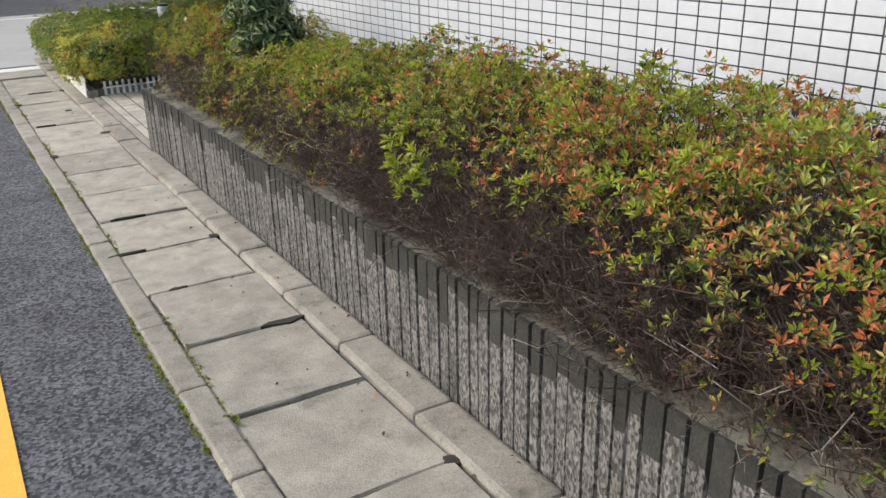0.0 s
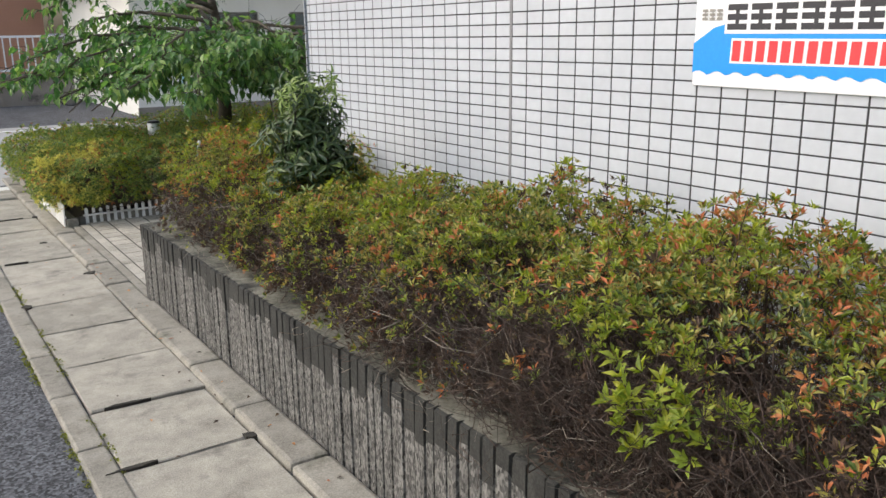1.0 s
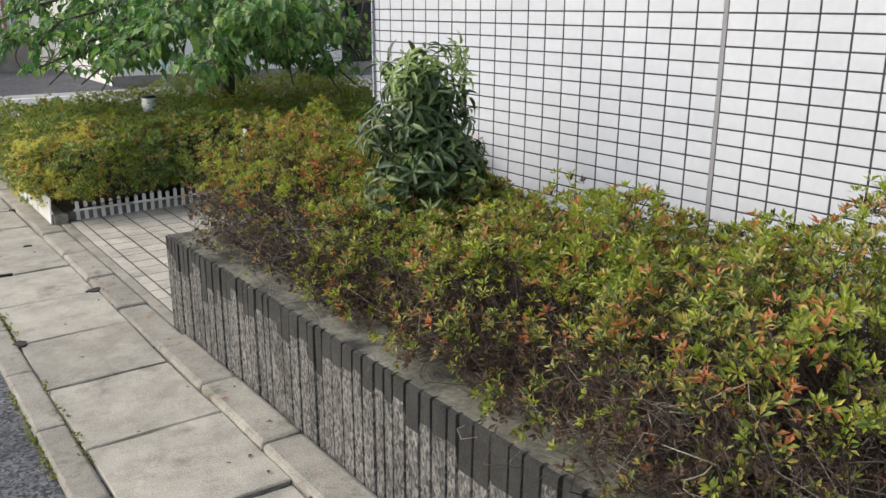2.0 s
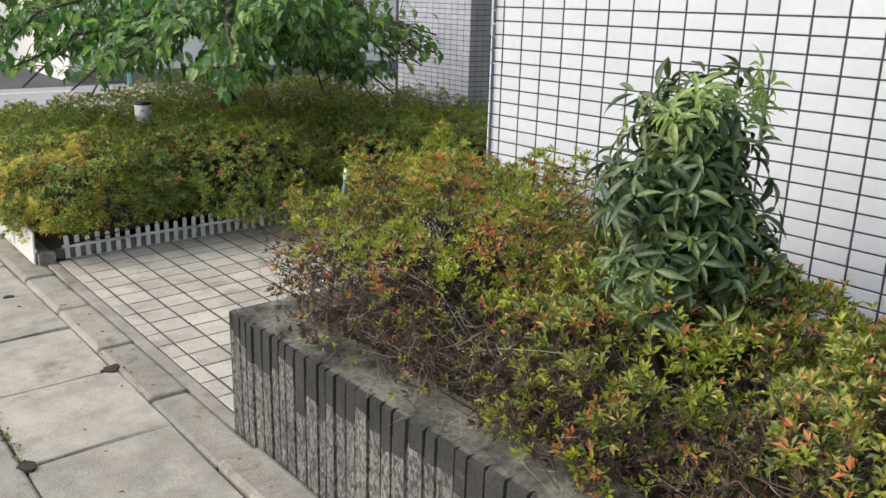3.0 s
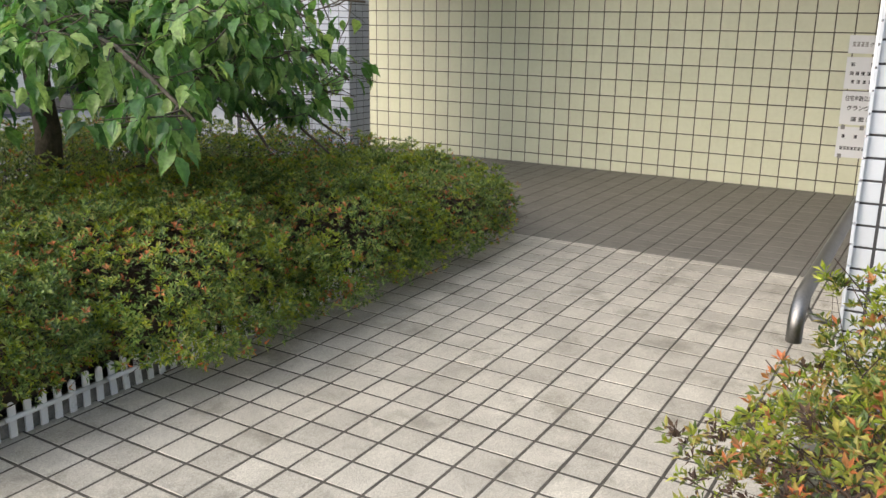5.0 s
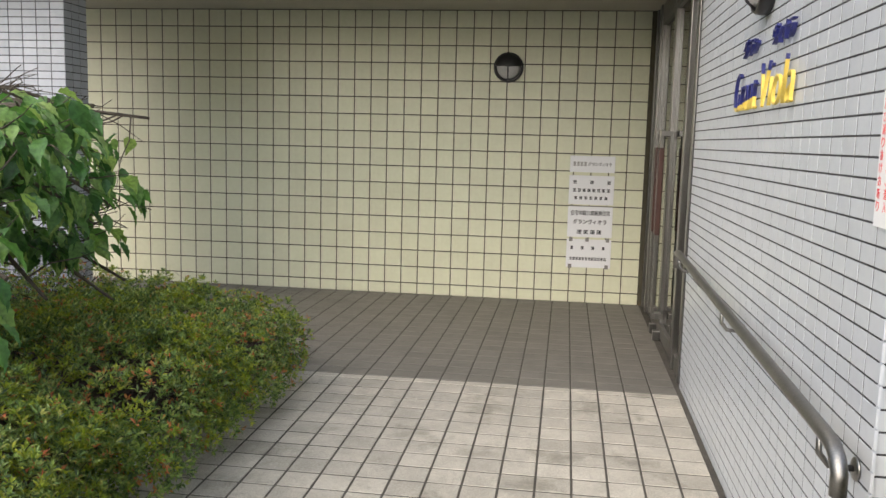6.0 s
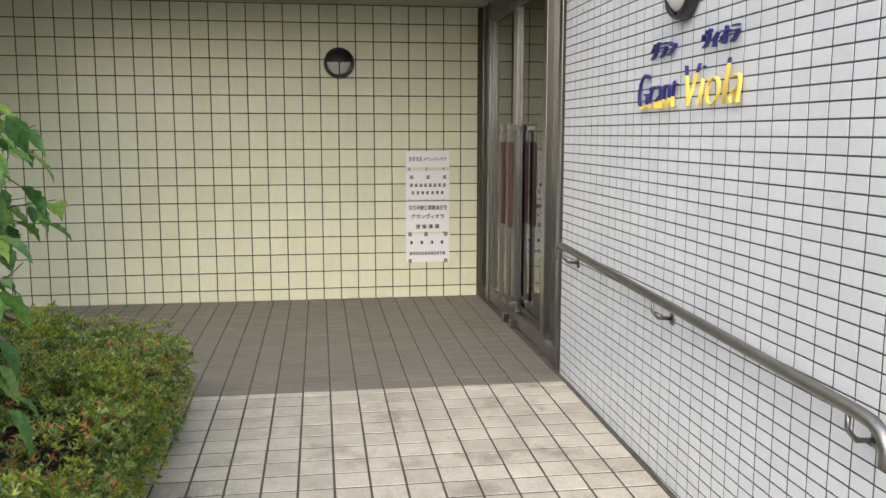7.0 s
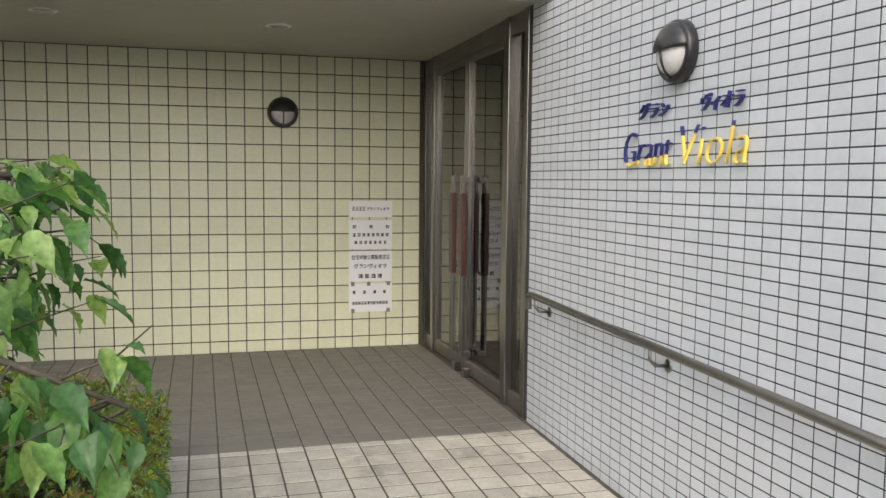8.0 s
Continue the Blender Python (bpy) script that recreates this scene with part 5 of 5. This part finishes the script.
def tree():
    rng = np.random.default_rng(5)
    foot = np.array([-4.62, 4.35, 0.1])
    t = thing("tree", "spreading broadleaf tree with drooping branches over the hedge", "tree", "", tuple(foot))
    trunk = [foot, foot + (0.03, -0.05, 0.6), foot + (-0.02, -0.02, 1.2), foot + (0.05, 0.05, 1.5), foot + (0.0, 0.1, 1.85), foot + (0.05, 0.0, 2.1)]
    part("trunk", tube([tuple(p) for p in trunk], 0.085, 10, 0.03), BARK, t, "dark upright trunk")
    starts, ends, leaf_q, leaf_dir = [], [], [], []
    TARGETS = [(-5.62, 2.04, 1.03), (-4.9, 2.2, 1.46), (-5.2, 2.24, 1.34), (-4.05, 2.45, 1.42), (-4.6, 2.4, 1.12), (-6.0, 2.95, 0.98), (-6.5, 3.5, 1.12), (-5.35, 2.5, 0.98), (-3.75, 2.95, 1.5), (-5.8, 2.4, 1.25), (-4.4, 2.5, 1.4), (-4.9, 2.4, 1.2)]

    def inside(q):
        return q[1] > (1.95 + 0.2 * (q[0] + 5.6) if q[0] < -3.95 else 2.35 + q[0] + 3.95)
    for k in range(46):
        a = 2.39996 * k + rng.uniform(-0.2, 0.2)
        zb = 0.9 + 0.95 * (k / 46)
        reach = rng.uniform(1.7, 2.45) * (1.0 - 0.45 * max(0, (zb - 1.8) / 1.7))
        p0 = np.array([*foot[:2], zb])
        rise, fall = rng.uniform(0.2, 0.4), rng.uniform(0.25, 0.6)
        dirh = np.array([math.cos(a), math.sin(a), 0])
        if dirh[1] < 0.3 or dirh[0] > 0.3:
            zb = min(zb, 1.2)
            p0[2], rise = zb, 0.5 * rise
        aim = None
        if k < len(TARGETS):
            aim = np.array(TARGETS[k])
            zb = 1.2 + 0.03 * k
            p0 = np.array([*foot[:2], zb])
            dirh = unit((aim - p0) * [1, 1, 0])
            reach = float(np.linalg.norm((aim - p0)[:2]))
            rise, fall = 0.2, 0.2 * math.sin(2.2) + zb - aim[2]
        if aim is None and dirh[1] < -0.2 and zb > 1.4:
            reach *= 0.6
        while aim is None and not inside(p0 + dirh * (reach + 0.15)):
            reach *= 0.93
        pts = []
        for s in np.linspace(0, 1, 8):
            p = p0 + dirh * reach * s + np.array([0, 0, rise * math.sin(s * 2.2) - fall * s * s]) + rng.normal(0, 0.03, 3) * s
            pts.append(p)
        limb = part("limb", tube([tuple(p) for p in pts], 0.028, 6, 0.006), BARK, t)
        pts = np.array(pts)
        for j in range(52):
            s = rng.uniform(0.18, 1.0) ** 0.8
            f = s * 7
            i0 = min(6, int(f))
            p = pts[i0] + (pts[i0 + 1] - pts[i0]) * (f - i0)
            b = unit(dirh * rng.uniform(0.2, 1) + np.array([*rng.normal(0, 0.8, 2), rng.normal(-0.15, 0.4)]))
            e = p + b * rng.uniform(0.1, 0.34)
            if not inside(e) or e[2] < 0.9 or (e[0] > -5.8 and e[1] < 2.75 and e[2] > 1.52):
                continue
            starts.append(p)
            ends.append(e)
            for u in np.linspace(0.35, 1.0, 6):
                leaf_q.append(p + (e - p) * u + rng.normal(0, 0.02, 3))
                sd = unit(np.cross(b, [0, 0, 1])) * rng.choice([-1, 1])
                leaf_dir.append(unit(b * rng.uniform(0.2, 0.9) + sd * rng.uniform(0.2, 0.9) + np.array([0, 0, -rng.uniform(0.15, 0.95)])))
    q, dl = np.array(leaf_q), np.array(leaf_dir)
    near_edge = np.where(q[:, 0] < -3.95, 1.93 + 0.2 * (q[:, 0] + 5.6), 2.35 + 1.0 * (q[:, 0] + 3.95))
    window = (q[:, 0] > -5.8) & (((q[:, 1] < 2.75) & (q[:, 2] > 1.5)) | ((q[:, 1] < 3.4) & (q[:, 2] > 1.55) & (q[:, 2] < 1.9)))
    ok = ~window & (q[:, 2] > 0.86 + 0.1 * np.sin(5 * q[:, 0])) & (q[:, 1] > near_edge) & ~((q[:, 0] > -2.75) & (q[:, 2] > 2.3)) & (q[:, 0] > -7.6)
    # the crown lets the street show through, and is thin towards the building
    ok &= ~((q[:, 1] > 2.7) & (rng.random(len(q)) < 0.34))
    ok &= ~((q[:, 0] > -4.3) & (rng.random(len(q)) < 0.7)) & (q[:, 2] < 1.7 + 0.08 * np.sin(4 * q[:, 0] + 3 * q[:, 1]) + 0.75 * np.clip((q[:, 1] - 3.2) / 0.6, 0, 1) * np.clip((-3.8 - q[:, 0]) / 0.6, 0, 1)) & ~((q[:, 1] > 4.8) & (q[:, 0] > -5) & (rng.random(len(q)) < 0.4))
    q, dl = q[ok], dl[ok]
    face = unit(np.array([0, 0, 1.0]) + rng.normal(0, 0.35, q.shape) + 0.4 * np.stack([dl[:, 0], dl[:, 1], np.zeros(len(dl))], -1))
    ln = rng.uniform(0.055, 0.112, len(q))
    attach("crown", leaves_mesh("crown", q, dl, face, ln, 0.55, [TREE_LEAF], np.zeros(len(q), int), LEAF_BROAD, True), t, "broad fresh green leaves", "stuff")
    attach("twig_mass", twigs_mesh("twig_mass", rng, np.array(starts), np.array(ends), np.full(len(starts), 0.0045), BARK, 0.12, 3), t, "", "stuff")


tree()

# ---- tiles, slabs and kerbs: the pieces ----
ROW0, ROW, COL = 0.0346, 0.0518, 0.10377
FRONT = ((FRONT_X, 0, 0), (0, 1, -0.0089), (0, 0, 1), (-1, 0, 0))
spots = []
for k in range(60):
    for r in range(7, 52):
        y = -0.091 - COL * (k + 0.5) - (0.014 if k > 19 else 0.0)
        spots.append((round(y, 4), round(ROW0 + ROW * (r + 0.5), 4)))
# u runs along the street, v up, facing the street
tiles(wall_front, "tile", spots, FRONT, 0.0968, 0.0463, 0.008, WHITE_TILE, lambda u, v: abs(u + 3.6) + abs(v - 1.15) if 0.9 < v < 1.5 else None)
# corner column of cut tiles
cut = [(-0.0655, round(ROW0 + ROW * (r + 0.5), 4)) for r in range(0, 52)]
tiles(wall_front, "corner_tile", cut, FRONT, 0.0435, 0.0463, 0.008, WHITE_TILE, lambda u, v: None)
part("expansion_joint", box((FRONT_X - 0.001, -2.181, 0.3), (FRONT_X + 0.006, -2.165, 7.0)), SEALANT, wall_front, "grey sealant joint")
spots = []
for k in range(0, 32):
    xc = -5.52 + 0.1 * k + 0.05
    if xc < FRONT_X or xc > -2.5:
        continue
    for r in range(-2, 62):
        spots.append((round(xc, 4), round(0.0252 + 0.0498 * (r + 0.5), 4)))
tiles(wall_side, "tile", spots, ((0, SIDE_Y, 0), (1, 0, 0), (0, 0, 1), (0, 1, 0)), 0.0938, 0.0443, 0.008, WHITE_TILE, lambda u, v: abs(u + 4.6) + abs(v - 1.1))
spots = [(round(0.15 * i + 0.075, 4), round(0.098 + 0.15 * j + 0.075, 4)) for i in range(0, 38) for j in range(0, 16)]
tiles(wall_back, "tile", spots, ((0, 0, 0), (0, 1, 0), (0, 0, 1), (-1, 0, 0)), 0.142, 0.142, 0.009, YELLOW_TILE, lambda u, v: abs(u - 1.0) + abs(v - 1.2), 0.002)
spots = [(round(0.15 * i + 0.075, 4), 0.0475) for i in range(0, 38)]
tiles(wall_back, "cut_tile", spots, ((0, 0, 0), (0, 1, 0), (0, 0, 1), (-1, 0, 0)), 0.142, 0.0925, 0.009, YELLOW_TILE, lambda u, v: u, 0.002)
spots = [(round(PY0 + 0.05 + 0.1 * i, 4), round(0.02 + 0.05 * r + 0.025, 4)) for i in range(0, 12) for r in range(0, 49)]
tiles(pillar, "tile", spots, ((PX, 0, 0), (0, 1, 0), (0, 0, 1), (-1, 0, 0)), 0.0945, 0.0445, 0.008, GREY_TILE, lambda u, v: u + abs(v - 1.3))
spots = [(round(PX + 0.045 + 0.09 * i, 4), round(0.02 + 0.05 * r + 0.025, 4)) for i in range(0, 3) for r in range(0, 49)]
tiles(pillar, "side_tile", spots, ((0, PY0, 0), (1, 0, 0), (0, 0, 1), (0, -1, 0)), 0.0845, 0.0445, 0.008, GREY_TILE, lambda u, v: u + v)
spots = [(round(-0.15 * i - 0.075, 4), round(-0.016 + 0.15 * j + 0.075, 4)) for i in range(0, 15) for j in range(0, 16)]
tiles(floor, "tile", spots, ((PORCH_X - 0.075, 0, -0.0015), (1, 0, 0.02), (0, 1, 0), (-0.02, 0, 1)), 0.1395, 0.14, 0.012, FLOOR_TILE, lambda u, v: abs(v - 1.2) if u < -1.05 else None, 0.002, 0.0008)
spots = [(round(-0.15 * i - 0.075, 4), round(-0.016 + 0.15 * j + 0.075, 4)) for i in range(0, 10) for j in range(0, 16)]
tiles(floor, "tile", spots, ((PORCH_X - 2.325, 0, -0.0462), (1, 0, 0.003), (0, 1, 0), (-0.003, 0, 1)), 0.1395, 0.14, 0.012, FLOOR_TILE, lambda u, v: abs(v - 1.2), 0.002, 0.0008)
for x0, n, rise in ((PORCH_X - 0.075, 15, 0.02), (PORCH_X - 2.325, 10, 0.003)):
    spots = [(round(-0.15 * i - 0.075, 4), 0.0) for i in range(n)]
    tiles(floor, "edge_tile", spots, ((x0, 2.41, floor_z(x0)), (1, 0, rise), (0, 1, 0), (-rise, 0, 1)), 0.1405, 0.044, 0.012, FLOOR_TILE, lambda u, v: -u, 0.002, 0.0008)
for x, w in ((PORCH_X - 0.0375, 0.066), (PORCH_X - 3.8635, 0.068)):
    spots = [(0.0, round(-0.016 + 0.15 * j + 0.075, 4)) for j in range(0, 16)]
    tiles(floor, "cut_tile", spots, ((x, 0, floor_z(x)), (1, 0, 0.003), (0, 1, 0), (-0.003, 0, 1)), w, 0.1415, 0.012, FLOOR_TILE, lambda u, v: v, 0.002, 0.0008)
# porch floor: same tile grid, in the colour darkened for shade
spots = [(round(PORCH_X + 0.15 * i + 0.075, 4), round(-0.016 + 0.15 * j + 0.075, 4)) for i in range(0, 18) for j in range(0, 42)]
tiles(floor, "porch_tile", spots, ((0, 0, 0), (1, 0, 0), (0, 1, 0), (0, 0, 1)), 0.141, 0.141, 0.012, PORCH_TILE_SHADED, lambda u, v: u, 0.002, 0.0005)

pave = structure("pavement", box((-7.3, -14, -0.6), (-6.7, 5.1, -0.4)), DIRT, "row of weathered concrete paving slabs", "pavement")
sm = []
for k in range(6):
    rn = random.Random(k)
    b = box((-0.247, -0.295, -0.06), (0.247, 0.295, 0), 0.0)
    bmesh.ops.subdivide_edges(b, edges=b.edges[:], cuts=2, use_grid_fill=True)
    bmesh.ops.bevel(b, geom=[e for e in b.edges if e.is_boundary or e.calc_face_angle(0) > 1], offset=0.006, segments=1, affect="EDGES")
    for v in b.verts:
        if abs(v.co.x) > 0.23 or abs(v.co.y) > 0.28:
            v.co.x += rn.uniform(-0.004, 0.004)
            v.co.y += rn.uniform(-0.005, 0.005)
            v.co.z -= rn.uniform(0, 0.003)
    sm.append(mesh_of(b, CONCRETE_SLAB, "slab"))
srng = random.Random(3)
for k in range(-22, 8):
    y = 0.165 + 0.605 * k + 0.3025
    o = new("slab", sm[k % 6])
    o.parent = pave
    o.matrix_basis = pose(-7.068 + srng.uniform(-0.006, 0.006), y, ground_z(y) + srng.uniform(-0.005, 0.004), srng.uniform(-0.4, 0.4) - 1.03, srng.uniform(-0.5, 0.5), srng.uniform(-0.6, 0.6))


def joint_patches():
    """Dark earth and broken edges where the slabs meet."""
    rn = random.Random(31)
    for k in range(-13, 6):
        y = 0.165 + 0.605 * k
        for n in range(rn.choice((0, 1, 1, 2))):
            b = bmesh.new()
            cx, ln, w = rn.uniform(-7.29, -6.85), rn.uniform(0.03, 0.12), rn.uniform(0.008, 0.018 if k > -6 else 0.03)
            if rn.random() < 0.35:
                cx = rn.choice((-7.31, -6.83))
                ln, w = rn.uniform(0.02, 0.045), rn.uniform(0.02, 0.05)
            ring = []
            for i in range(14):
                a = 6.2832 * i / 14
                q = rn.uniform(0.6, 1.15)
                ring.append((cx + ln * q * math.cos(a), y + w * q * math.sin(a)))
            top = [b.verts.new((u, v, ground_z(v) + 0.0065)) for u, v in ring]
            low = [b.verts.new((u, v, ground_z(v) - 0.02)) for u, v in ring]
            b.faces.new(top)
            for i in range(14):
                b.faces.new((low[i], low[(i + 1) % 14], top[(i + 1) % 14], top[i]))
            part("joint_patch", b, DIRT, pave)


joint_patches()


def kerb_run(name, x0, x1, y0, y1, lift, piece, label, chamfer=0.01, meets=False):
    k = structure(name, box((x0 + 0.02, y0, -0.7), (x1 - 0.02, y1, -0.5)), DIRT, label, "kerb")
    n = int((y1 - y0) / piece)
    b = bmesh.new()
    add_box(b, (x0, -piece / 2 + 0.0018, -0.16), (x1, piece / 2 - 0.0018, 0), chamfer)
    me = mesh_of(b, KERB_CONCRETE, "kerbstone")
    for i in range(n):
        y = y0 + (i + 0.5) * piece
        o = new("kerbstone", me)
        o.parent = k
        level = max(-0.06, min(ground_z(y) + 0.012, -0.042)) if meets and -0.1 < y < 2.5 else ground_z(y) + lift
        o.matrix_basis = pose(0, y, level + srng.uniform(-0.003, 0.002), -1.03)


kerb_run("kerb_gutter", -7.43, -7.32, -14, 4.6, 0.004, 0.6, "mossy concrete kerb strip beside the asphalt", 0.012)
kerb_run("kerb_inner", -6.815, -6.652, -14, 6.2, 0.022, 0.6, "weathered concrete kerb below the planter", 0.02, True)


# ---- moss and fallen leaves ----
MOSS = leaf_material("moss", [(0.12, 0.14, 0.02), (0.22, 0.24, 0.03), (0.1, 0.1, 0.03)], 0.9, 0.1)
mrng = np.random.default_rng(12)


def moss():
    n = 1600
    y = mrng.uniform(-6.5, 3.5, n)
    y = y[np.array([noise.noise(Vector((v * 1.7, 3.3, 0))) > 0.02 for v in y])]
    n = len(y)
    side = mrng.random(n) < 0.7
    x = np.where(side, -7.435, -7.318) + mrng.normal(0, 0.01, n)
    z = np.array([ground_z(v) for v in y]) - np.where(side, 0.014, 0.002)
    q = np.stack([x, y, z], -1)
    up = unit(np.tile([[0, 0, 1.0]], (n, 1)) + mrng.normal(0, 0.4, (n, 3)))
    pos, along, face, ln, who = rosettes(mrng, q, up, 4, 0.013)
    ob = new("moss", leaves_mesh("moss", pos, along, face, ln, 0.7, [MOSS], np.zeros(len(pos), int)))
    tagged(ob, "yellow green moss tufts along the kerb joints", "moss", "", "stuff")


moss()


def litter():
    n = 130
    y = mrng.uniform(-6, 2.5, n)
    x = np.where(mrng.random(n) < 0.6, mrng.uniform(-6.86, -6.68, n), mrng.uniform(-7.3, -6.8, n))
    z = np.array([ground_z(v) for v in y]) + np.where(x > -6.815, 0.026, 0.006)
    z = np.where((x > -6.815) & (y > -0.1), np.clip(z - 0.01, -0.055, -0.037), z)
    up = unit(np.tile([[0, 0, 1.0]], (n, 1)) + mrng.normal(0, 0.25, (n, 3)))
    al = mrng.normal(0, 1, (n, 3)) * [1, 1, 0.1]
    ob = new("fallen_leaves", leaves_mesh("fallen_leaves", np.stack([x, y, z], -1), al, up, mrng.uniform(0.012, 0.032, n), 0.45, [AZALEA_RED, AZALEA_BROWN_SHADED], (mrng.random(n) < 0.6).astype(int)))
    tagged(ob, "scattered dry fallen leaves on the pavement", "leaves", "", "stuff")


litter()
